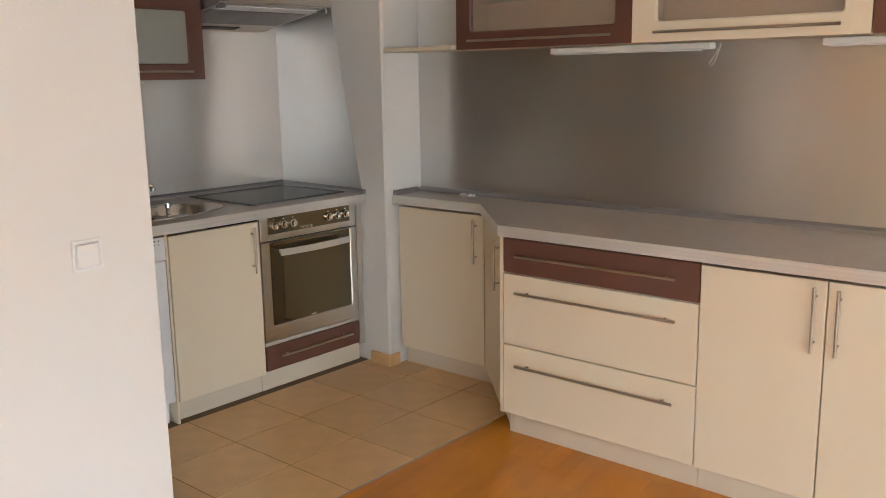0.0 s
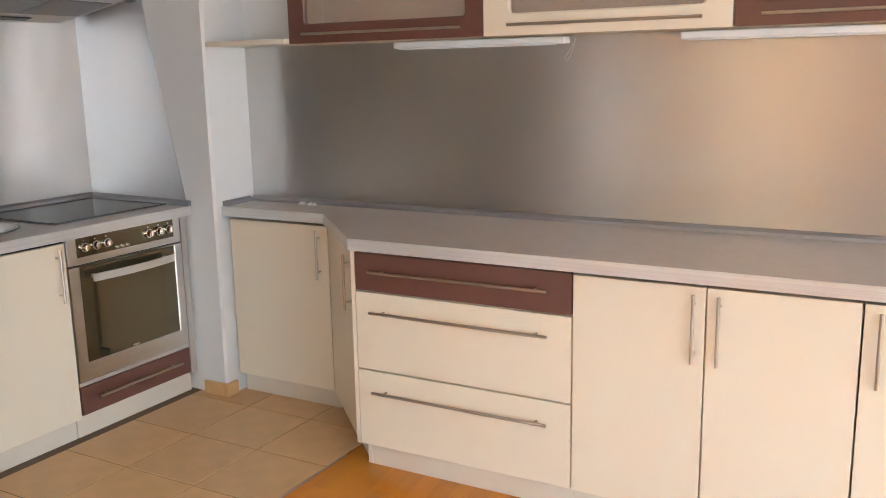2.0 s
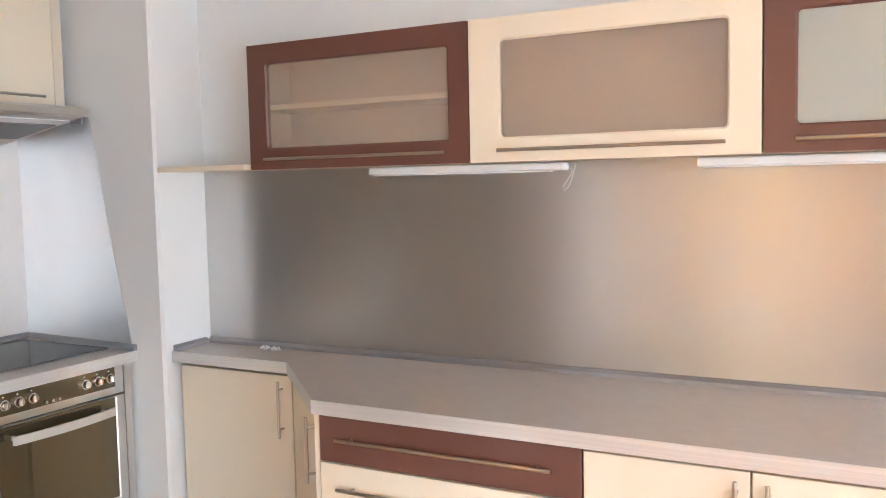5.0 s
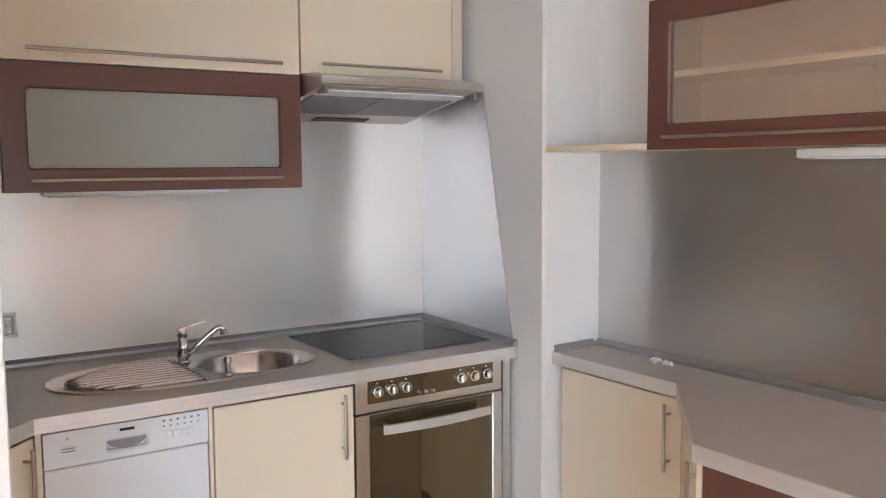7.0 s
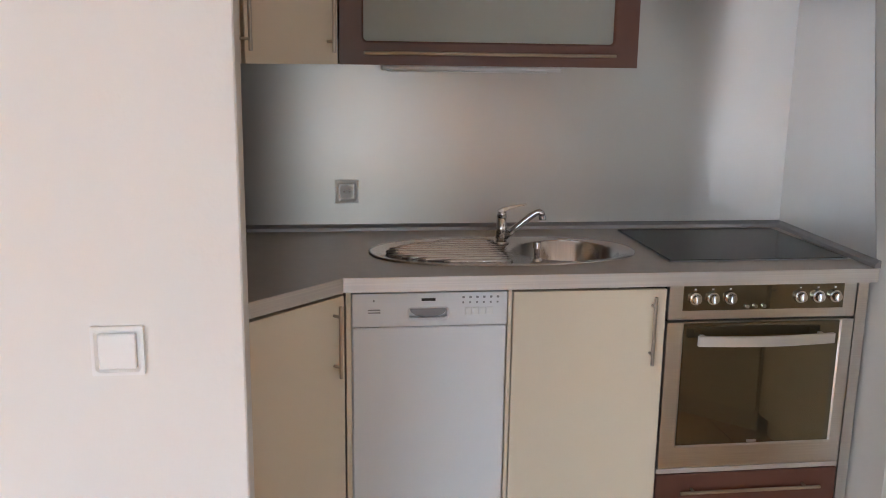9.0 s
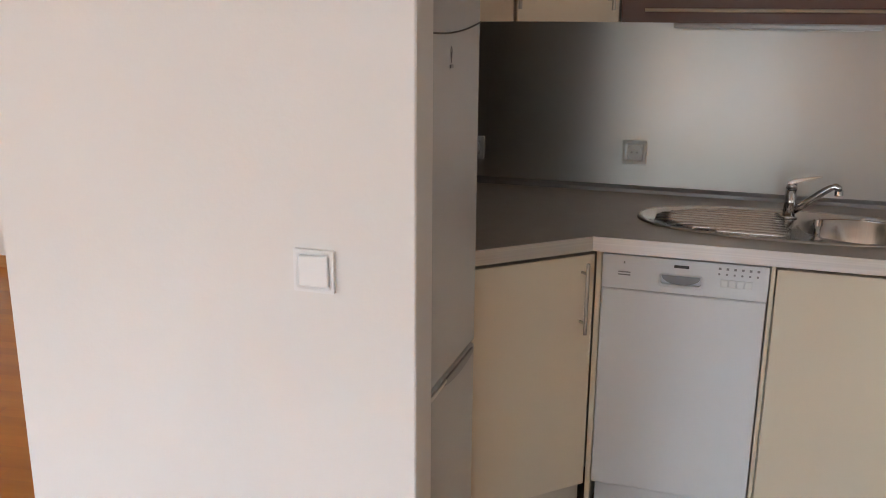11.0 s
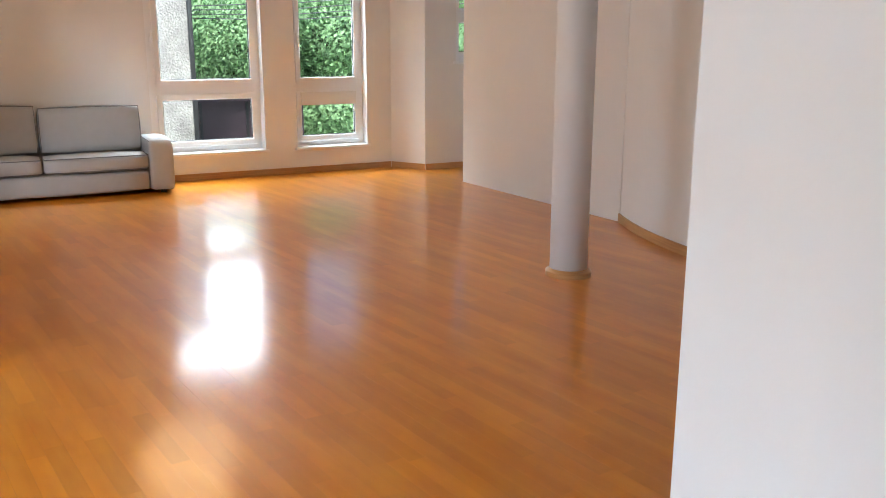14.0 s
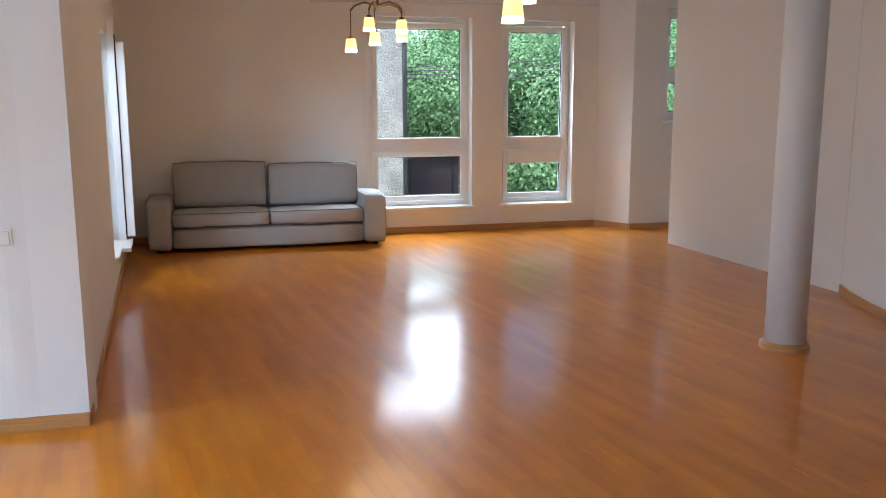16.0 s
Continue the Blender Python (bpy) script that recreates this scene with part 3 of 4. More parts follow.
def oven():
    o = thing("built_in_oven", "stainless steel built-in oven with a dark glass door", "oven", m_a(2.45), "")
    w = 0.60
    part("body", one_box(0.01, w - 0.01, 0.025, 0.56, 0.245, 0.835), M_BLACK, o)
    c = part("control_panel", one_box(0.002, w - 0.002, 0, 0.022, 0.722, 0.838, bevel=0.002), M_METAL, o)
    part("display_glass", one_box(0.045, w - 0.045, -0.003, -0.0002, 0.752, 0.832), M_OVENGLASS, c, "dark mirror display strip")
    for x in (0.08, 0.135, 0.19, 0.413, 0.47, 0.525):
        bm = bmesh.new()
        rod(bm, (x, -0.0032, 0.79), (x, -0.012, 0.79), 0.019, 20)
        rod(bm, (x, -0.012, 0.79), (x, -0.026, 0.79), 0.0155, 20, 0.013)
        box(bm, x - 0.0035, x + 0.0035, -0.032, -0.026, 0.779, 0.801, 0.001)
        k = part("knob", bm, M_CHROME, c, "silver round control knob")
        part("mark", one_box(x - 0.003, x + 0.003, -0.0045, -0.0032, 0.815, 0.819), M_PLASTIC, c)
    for x in (0.245, 0.272, 0.299):
        bm = bmesh.new()
        rod(bm, (x, -0.0032, 0.763), (x, -0.010, 0.763), 0.006, 12)
        part("clock_button", bm, M_CHROME, c)
    bm = bmesh.new()
    frame_panel(bm, 0.002, w - 0.002, 0.245, 0.714, 0.055, w - 0.045, 0.318, 0.71, 0, 0.024, 0.003)
    d = part("oven_door", bm, M_METAL, o, "steel framed oven door")
    part("glass", one_box(0.0555, w - 0.0455, 0.002, 0.012, 0.3185, 0.7095), M_OVENGLASS, d, "dark mirrored glass")
    part("logo", one_box(0.285, 0.318, 0.0015, 0.0035, 0.321, 0.329), M_METAL, d)
    n = 14
    pts = [(0.085 + 0.43 * i / n, -0.040 - 0.018 * math.sin(math.pi * i / n), 0.668) for i in range(n + 1)]
    bm = bmesh.new()
    for (x0, y0, z), (x1, y1, _) in zip(pts, pts[1:]):
        vs = [bm.verts.new((x, y + dy, z + dz)) for x, y in ((x0, y0), (x1, y1)) for dy, dz in ((-0.006, -0.015), (0.006, -0.015), (0.006, 0.015), (-0.006, 0.015))]
        for k in range(4):
            bm.faces.new((vs[k], vs[(k + 1) % 4], vs[4 + (k + 1) % 4], vs[4 + k]))
    bmesh.ops.remove_doubles(bm, verts=bm.verts[:], dist=1e-5)
    for x in (0.105, 0.483):
        box(bm, x, x + 0.012, -0.041, 0.0, 0.66, 0.676)
    part("door_handle", bm, M_BOW, d, "broad bowed steel handle")


oven()


def oven_base(u, w, z0, z1):
    d = part("drawer_front", one_box(0.0015, 0.5985, 0, 0.018, z0 + 0.01, 0.222, bevel=0.0015), M_BROWN, u, "brown drawer front")
    bar_handle(d, (0.07, 0.172), (0.53, 0.172))
    part("side_strip", one_box(0.602, 0.64 - 0.003, 0, 0.018, z0, 0.838), M_METAL, u, "narrow steel filler strip")
    part("rail", one_box(0.0, 0.6, 0.004, 0.02, 0.225, 0.241), M_EDGE, u)


ob = thing("oven_cabinet", "oven housing with a low brown drawer", "kitchen cabinet", m_a(2.45), "base cabinets under the worktops")
oven_base(ob, 0.64, 0.095, 0.838)
part("body", one_box(0.002, 0.636, 0.02, 0.60, 0.1, 0.222), M_BODY, ob)
part("plinth", one_box(0.0, 0.637, 0.045, 0.063, 0, 0.092), M_PLINTH, ob)


# ---- worktops ----
def holed_slab(pts, hole, z0, z1):
    """A slab over a plan outline with a hole in it."""
    bm = bmesh.new()
    for ring in (pts, hole):
        lo = [bm.verts.new((x, y, z0)) for x, y in ring]
        hi = [bm.verts.new((x, y, z1)) for x, y in ring]
        for i in range(len(ring)):
            j = (i + 1) % len(ring)
            bm.faces.new((lo[i], lo[j], hi[j], hi[i]))
    bm.edges.ensure_lookup_table()
    for z in (z0, z1):
        flat = [e for e in bm.edges if all(abs(v.co.z - z) < 1e-6 for v in e.verts)]
        bmesh.ops.triangle_fill(bm, edges=flat, use_beauty=True)
    return bm


def worktop(name, label, pts, edge_pts, hole=None):
    w = thing(name, label, "worktop")
    part("slab", holed_slab(pts, hole, BOT, TOP) if hole else prism(bmesh.new(), pts, BOT, TOP), M_TOP, w, "grey laminate slab")
    for a, b in zip(edge_pts, edge_pts[1:]):
        a, b = Vector((*a, 0)), Vector((*b, 0))
        u = (b - a).normalized()
        n = Vector((u.y, -u.x, 0)) * 0.004
        part("edge_strip", prism(bmesh.new(), [(v.x, v.y) for v in (a, b, b + n, a + n)], BOT - 0.001, TOP + 0.0012), M_EDGE, w, "pale metal edge strip")
    return w


FA = -2.672
EDGE_A = [(-2.40, 1.215), (-2.665 - 0.005, 1.488), (FA, PY - 0.005)]
EDGE_B = [(PX + 0.004, 3.135), (-1.966, 3.135), (-1.553, 2.722), (0.52, 2.722), (0.52, WY - 0.003)]
worktop("worktop_sink_side", "grey laminate worktop with a pale metal edge", [(WX + 0.003, PB - 0.004), (WX + 0.003, 0.684), (-2.40, 0.684)] + EDGE_A, EDGE_A, [(-3.0 + 0.172 * math.cos(a * math.pi / 16), 2.21 + 0.184 * math.sin(a * math.pi / 16)) for a in range(32)])
worktop("worktop_long", "long grey laminate worktop with a slanting step", [(PX - 0.004, WY - 0.003)] + EDGE_B, EDGE_B)


def upstand(name, a, b):
    a, b = Vector((*a, 0)), Vector((*b, 0))
    u = (b - a).normalized()
    n = Vector((u.y, -u.x, 0))
    bm = bmesh.new()
    prof = ((0.004, 0), (0.024, 0), (0.022, 0.012), (0.012, 0.021), (0.004, 0.023))
    rings = [[bm.verts.new(p + n * d + Vector((0, 0, TOP + 0.0006 + h))) for d, h in prof] for p in (a, b)]
    for k in range(5):
        bm.faces.new((rings[0][k], rings[0][(k + 1) % 5], rings[1][(k + 1) % 5], rings[1][k]))
    bm.faces.new(rings[0])
    bm.faces.new(rings[1][::-1])
    tagged(part(name, bm, M_STRIP), "grey sealing strip along the back of the worktop", "sealing strip")


upstand("sealing_strip", (PX + 0.002, WY), (0.5, WY))
upstand("sealing_strip", (PX + 0.001, 3.14), (PX - 0.009, WY - 0.03))
upstand("sealing_strip", (WX, 0.70), (WX, PB - 0.002))
upstand("sealing_strip", (WX + 0.03, PB - 0.002), (FA - 0.002, PY + 0.006))


def splash():
    s = tagged(part("splashback", one_box(PX, 0.49, WY - 0.0035, WY - 0.0005, TOP + 0.022, 1.60), M_STEEL), "brushed steel splashback behind the long worktop", "splashback")
    tagged(part("splashback", one_box(WX + 0.0005, WX + 0.0035, 0.69, PB - 0.001, TOP + 0.022, 1.84), M_STEEL), "brushed steel splashback behind sink and hob", "splashback")
    bm = bmesh.new()
    y0, y1 = PY - 0.0035, PY - 0.0005
    pts = [(WX + 0.004, TOP + 0.022), (-2.71, TOP + 0.022), (-2.80, 1.30), (-2.90, 1.80), (WX + 0.004, 1.80)]
    skew = lambda x: (PB - PY) * (PX - 0.01 - x) / (PX - 0.01 - WX)
    f = [bm.verts.new((x, y0 + skew(x), z)) for x, z in pts]
    g = [bm.verts.new((x, y1 + skew(x), z)) for x, z in pts]
    bm.faces.new(f)
    bm.faces.new(g[::-1])
    for i in range(5):
        bm.faces.new((f[i], f[(i + 1) % 5], g[(i + 1) % 5], g[i]))
    tagged(part("splashback", bm, M_STEEL), "slant-cut brushed steel sheet beside the hob", "splashback")


splash()


def hob():
    h = thing("hob", "black glass ceramic hob in a thin steel rim", "hob", pose(-3.05, 2.78, TOP))
    part("rim", one_box(-0.256, 0.251, -0.296, 0.291, 0.0006, 0.005, bevel=0.002), M_GREY, h)
    part("glass", one_box(-0.254, 0.249, -0.294, 0.289, 0.0052, 0.0075, bevel=0.001), M_BLACKGLASS, h, "black ceramic glass")


hob()


def sink():
    """A long oval sink: bowl at +y, drainer at -y."""
    s = thing("sink", "oval stainless steel sink with a ribbed drainer", "sink", pose(-3.0, 2.005, TOP))
    a, b = 0.43, 0.215
    bm = bmesh.new()
    n = 64

    def oval(ra, rb, z, cy=0.0, e=2.3):
        out = []
        for i in range(n):
            t = 2 * math.pi * i / n
            c, q = math.cos(t), math.sin(t)
            out.append(bm.verts.new((math.copysign(abs(c) ** (2 / e), c) * rb, cy + math.copysign(abs(q) ** (2 / e), q) * ra, z)))
        return out
    rings = [oval(a, b, 0.0006), oval(a - 0.003, b - 0.003, 0.006), oval(a - 0.02, b - 0.02, 0.004), oval(a - 0.026, b - 0.026, 0.0012)]
    for u, v in zip(rings, rings[1:]):
        for i in range(n):
            bm.faces.new((u[i], u[(i + 1) % n], v[(i + 1) % n], v[i]))
    hole = oval(0.178, 0.165, 0.0012, 0.205, 2.0)
    inner = rings[-1]
    edges = []
    for rr in (inner, hole):
        for i in range(n):
            edges.append(bm.edges.get((rr[i], rr[(i + 1) % n])) or bm.edges.new((rr[i], rr[(i + 1) % n])))
    bmesh.ops.triangle_fill(bm, edges=edges, use_beauty=True)
    lev = [hole, oval(0.17, 0.157, -0.004, 0.205, 2.0), oval(0.165, 0.152, -0.10, 0.205, 2.0), oval(0.14, 0.13, -0.145, 0.205, 2.0), oval(0.04, 0.04, -0.15, 0.205, 2.0)]
    for u, v in zip(lev, lev[1:]):
        for i in range(n):
            bm.faces.new((u[i], u[(i + 1) % n], v[(i + 1) % n], v[i]))
    bm.faces.new(lev[-1])
    part("basin", bm, M_SINK, s, "polished steel basin", smooth=True)
    for k in range(10):
        x = -0.153 + 0.034 * k
        y0 = -0.375 * math.sqrt(1 - (x / 0.185) ** 2)
        y1 = 0.0
        bm = bmesh.new()
        pts = [(x + 0.002 * math.sin(0.8 * j + k), y0 + (y1 - y0) * j / 8, 0.0025) for j in range(9)]
        tube(bm, pts, [0.003] + [0.0075] * 7 + [0.004], 8)
        part("rib", bm, M_SINK, s, "raised drainer rib", smooth=True)
        if k < 9:
            # Flat strips on the basin paint the dark reflection between the polished ribs.
            g0, g1 = y0 + 0.03, y1 - 0.01
            part("dark_reflection", one_box(x + 0.0105, x + 0.0235, g0, g1, 0.0013, 0.0018), M_BLACK, s, "flat black strip painting the dark reflection between ribs")
    bm = bmesh.new()
    rod(bm, (0.0, 0.205, -0.149), (0.0, 0.205, -0.146), 0.035, 24)
    part("drain", bm, M_CHROME, s, "round chrome drain")
    bm = bmesh.new()
    rod(bm, (0.15, 0.075, 0.0015), (0.15, 0.075, 0.008), 0.018, 20, 0.014)
    rod(bm, (0.15, 0.075, 0.008), (0.15, 0.075, 0.040), 0.009, 16)
    rod(bm, (0.15, 0.075, 0.040), (0.15, 0.075, 0.058), 0.013, 20, 0.012)
    part("overflow_knob", bm, M_CHROME, s, "small chrome waste knob", smooth=False)


sink()


def tap():
    t = thing("kitchen_tap", "chrome single-lever kitchen mixer tap", "tap", pose(-3.11, 2.02, TOP + 0.003))
    bm = bmesh.new()
    rod(bm, (0, 0, 0), (0, 0, 0.008), 0.027, 24, 0.024)
    rod(bm, (0, 0, 0.008), (0, 0, 0.088), 0.0185, 24, 0.0165)
    rod(bm, (0, 0, 0.0885), (0, 0.002, 0.108), 0.0175, 24, 0.014)
    b = part("body", bm, M_CHROME, t)
    for f in b.data.polygons:
        f.use_smooth = len(f.vertices) == 4
    pts = [(0.0, 0.012, 0.022), (0.012, 0.05, 0.056), (0.024, 0.09, 0.092), (0.030, 0.108, 0.106), (0.033, 0.119, 0.110), (0.035, 0.127, 0.106), (0.0355, 0.129, 0.098)]
    part("spout", tube(bmesh.new(), pts, [0.0125, 0.012, 0.011, 0.0105, 0.0105, 0.0105, 0.0105], 14), M_CHROME, t, smooth=True)
    part("aerator", rod(bmesh.new(), (0.0355, 0.129, 0.0975), (0.036, 0.130, 0.084), 0.0125, 18), M_CHROME, t, "round chrome nozzle")
    bm = bmesh.new()
    rings = [[bm.verts.new((dx, y, z + dz)) for dx, dz in ((-w, -h), (w, -h), (w * 0.8, h), (-w * 0.8, h))] for y, z, w, h in ((-0.014, 0.108, 0.012, 0.003), (0.004, 0.114, 0.015, 0.006), (0.03, 0.121, 0.012, 0.0045), (0.062, 0.128, 0.010, 0.003), (0.082, 0.131, 0.008, 0.002))]
    for p, q in zip(rings, rings[1:]):
        for i in range(4):
            bm.faces.new((p[i], p[(i + 1) % 4], q[(i + 1) % 4], q[i]))
    bm.faces.new(rings[0])
    bm.faces.new(rings[-1][::-1])
    bmesh.ops.bevel(bm, geom=bm.edges[:], offset=0.001, segments=1, affect="EDGES")
    part("lever", bm, M_CHROME, t, "flat chrome lever")


tap()


# ---- wall units ----
def flap_unit(name, label, m, w, z0, z1, depth, mat, pane, shelf=False, glass=None, handle_z=0.035, group="wall cabinets", brown_side=False):
    """A wall cabinet with a lift-up door and a frosted pane. pane: margins left, right, bottom, top."""
    u = thing(name, label, "wall cabinet", m, group)
    c = bmesh.new()
    t = 0.018
    box(c, 0.001, t, 0.02, depth, z0, z1)
    if brown_side:
        part("side_panel", one_box(w - t + 0.0005, w - 0.001, 0.02, depth, z0, z1), M_BROWN, u, "brown side panel")
    else:
        box(c, w - t, w - 0.001, 0.02, depth, z0, z1)
    box(c, t, w - t, 0.02, depth, z0, z0 + t)
    box(c, t, w - t, 0.02, depth, z1 - t, z1)
    box(c, t, w - t, depth - 0.006, depth, z0 + t, z1 - t)
    part("body", c, M_INSIDE, u, "tan laminate carcass")
    if shelf:
        part("shelf", one_box(t + 0.001, w - t - 0.001, 0.0195, depth - 0.008, (z0 + z1) / 2 - 0.01, (z0 + z1) / 2 + 0.008), M_CREAM, u, "cream inner shelf")
    l, r, b, tp = pane
    d = part("door", frame_panel(bmesh.new(), 0.0015, w - 0.0015, z0, z1, l, w - r, z0 + b, z1 - tp, 0, 0.019), mat, u, "framed lift-up door")
    part("pane", one_box(l + 0.0005, w - r - 0.0005, 0.008, 0.012, z0 + b + 0.0005, z1 - tp - 0.0005), glass or M_FROST, d, "frosted glass pane")
    bar_handle(d, (l, z0 + handle_z), (w - r, z0 + handle_z))
    return u


UB = 3.132
flap_unit("glazed_wall_cabinet", "brown framed wall cabinet with frosted glass and one shelf", pose(-2.099, UB, 0), 0.879, 1.57, 2.008, 0.226, M_BROWN, (0.085, 0.075, 0.075, 0.07), shelf=True)
flap_unit("glazed_wall_cabinet", "cream framed wall cabinet with frosted glass", pose(-1.219, UB, 0), 0.868, 1.57, 2.008, 0.226, M_CREAM, (0.105, 0.09, 0.075, 0.07), group="wall cabinets")
flap_unit("glazed_wall_cabinet", "brown framed wall cabinet with pale frosted glass", pose(-0.349, UB, 0), 0.868, 1.57, 2.008, 0.226, M_BROWN, (0.085, 0.085, 0.075, 0.07), shelf=True, glass=M_MILK)
flap_unit("glazed_wall_cabinet", "brown framed wall cabinet over the sink", pose(-2.995, 1.49, 0, 0, 0, 90), 0.925, 1.457, 1.832, 0.38, M_BROWN, (0.072, 0.08, 0.07, 0.075), glass=M_MILK, brown_side=True)
tagged(part("wall_shelf", one_box(PX + 0.002, -2.101, 3.10, WY - 0.001, 1.570, 1.590, bevel=0.0015), M_CREAM), "cream shelf board between pier and wall cabinet", "shelf")


def plain_wall_unit(label, m, w, z0, z1, depth, handle):
    u = thing("wall_cabinet", label, "wall cabinet", m, "wall cabinets")
    part("body", one_box(0.001, w - 0.001, 0.0195, depth, z0, z1), M_BODY, u)
    door(u, 0, w, z0, z1, M_CREAM, handle)
    return u


plain_wall_unit("wide cream cabinet above the brown glazed one", pose(-2.995, 1.49, 0, 0, 0, 90), 0.925, 1.836, 2.27, 0.38, ((0.072, 1.868), (0.85, 1.868)))
plain_wall_unit("cream cabinet above the cooker hood", pose(-2.995, 2.417, 0, 0, 0, 90), 0.622, 1.842, 2.27, 0.38, ((0.07, 1.876), (0.555, 1.876)))
tagged(part("filler_strip", one_box(-3.37, -2.999, 3.041, 3.086, 1.842, 2.27, bevel=0.001), M_PLINTH), "orange-beige filler strip beside the wall cabinet", "filler strip")
corner = Matrix.LocRotScale(Vector((-2.735, 1.233, 0)), Euler((0, 0, math.atan2(0.255, -0.255))), None)
u = thing("corner_wall_cabinet", "slanting cream corner wall cabinet", "wall cabinet", corner, "wall cabinets")
inv = corner.inverted()
pts = [(0.005, 0.0195), (0.355, 0.0195)] + [tuple((inv @ Vector((*p, 0)))[:2]) for p in ((-3.372, 1.488), (-3.372, 0.69), (-2.737, 0.69))]
part("body", prism(bmesh.new(), pts, 1.457, 2.27), M_BODY, u)
door(u, 0.003, 0.36, 1.457, 2.27, M_CREAM, ((0.315, 1.49), (0.315, 1.70)))
plain_wall_unit("cream cabinet beside the fridge", pose(-2.37, 1.228, 0, 0, 0, 180), 0.36, 1.457, 2.27, 0.54, ((0.32, 1.49), (0.32, 1.70)))


def hood():
    h = thing("cooker_hood", "slim steel cooker hood with a pull-out front", "cooker hood", pose(-2.87, 2.42, 0, 0, 0, 90))
    w = 0.60
    b = bmesh.new()
    side = ((0.12, 1.842), (0.0, 1.835), (0.0, 1.792), (0.02, 1.785), (0.50, 1.700), (0.50, 1.842))
    L = [b.verts.new((0.005, y, z)) for y, z in side]
    R = [b.verts.new((w + 0.03, y, z)) for y, z in side]
    b.faces.new(L)
    b.faces.new(R[::-1])
    for i in range(6):
        b.faces.new((L[i], L[(i + 1) % 6], R[(i + 1) % 6], R[i]))
    part("body", b, M_METAL, h, "brushed steel body")
    part("front_bar", one_box(0.0, w + 0.055, -0.02, -0.001, 1.796, 1.828, bevel=0.004), M_METAL, h, "pull-out steel front bar")

    def under(x0, x1, t0, t1, d, thick=0.004):
        def at(x, t, dd):
            y = 0.02 + 0.48 * t
            z = 1.785 - 0.085 * t - dd
            return (x, y, z)
        bb = bmesh.new()
        lo = [bb.verts.new(at(x, t, d + thick)) for x, t in ((x0, t0), (x1, t0), (x1, t1), (x0, t1))]
        hi = [bb.verts.new(at(x, t, d)) for x, t in ((x0, t0), (x1, t0), (x1, t1), (x0, t1))]
        bb.faces.new(lo)
        bb.faces.new(hi[::-1])
        for i in range(4):
            bb.faces.new((lo[i], lo[(i + 1) % 4], hi[(i + 1) % 4], hi[i]))
        return bb
    for x0, x1 in ((0.03, 0.30), (0.305, 0.60)):
        part("filter", under(x0, x1, 0.18, 0.68, 0.0006), M_GREY, h, "grey mesh grease filter")
    part("lamp_cover", under(0.03, 0.60, 0.02, 0.15, 0.0006), M_PLASTIC, h, "clear lamp cover")
    part("slot", under(0.19, 0.42, 0.82, 0.92, 0.0006), M_BLACK, h, "dark air slot")
    for x in (0.02, w + 0.02):
        part("bracket", one_box(x, x + 0.012, -0.012, 0.05, 1.768, 1.789, bevel=0.002), M_GREY, h)


hood()


def under_lamp(label, m, w, tall=0.026):
    l = thing("under_cabinet_lamp", label, "lamp", m, "lamps under the wall cabinets")
    part("housing", one_box(0, w, 0, 0.055, 0, tall, bevel=0.004), M_PLASTIC, l)
    part("diffuser", one_box(0.02, w - 0.05, 0.004, 0.045, -0.004, -0.0002, bevel=0.001), M_PLASTIC, l, "white ribbed diffuser")
    return l


l1 = under_lamp("slim white strip lamp with a hanging cord", pose(-1.70, 3.29, 1.541), 0.73)
part("cord", tube(bmesh.new(), [(0.735, 0.03, 0.02), (0.75, 0.03, -0.005), (0.735, 0.028, -0.03), (0.72, 0.026, -0.05), (0.725, 0.026, -0.065), (0.74, 0.027, -0.05), (0.75, 0.03, -0.02), (0.76, 0.035, 0.02)], 0.0016, 6), M_PLASTIC, l1, "loose white cord")
under_lamp("slim white strip lamp under the brown cabinet", pose(-0.555, 3.29, 1.541), 0.73)
under_lamp("slim strip lamp above the sink", pose(-3.2, 1.63, 1.439, 0, 0, 90), 0.60, 0.016)


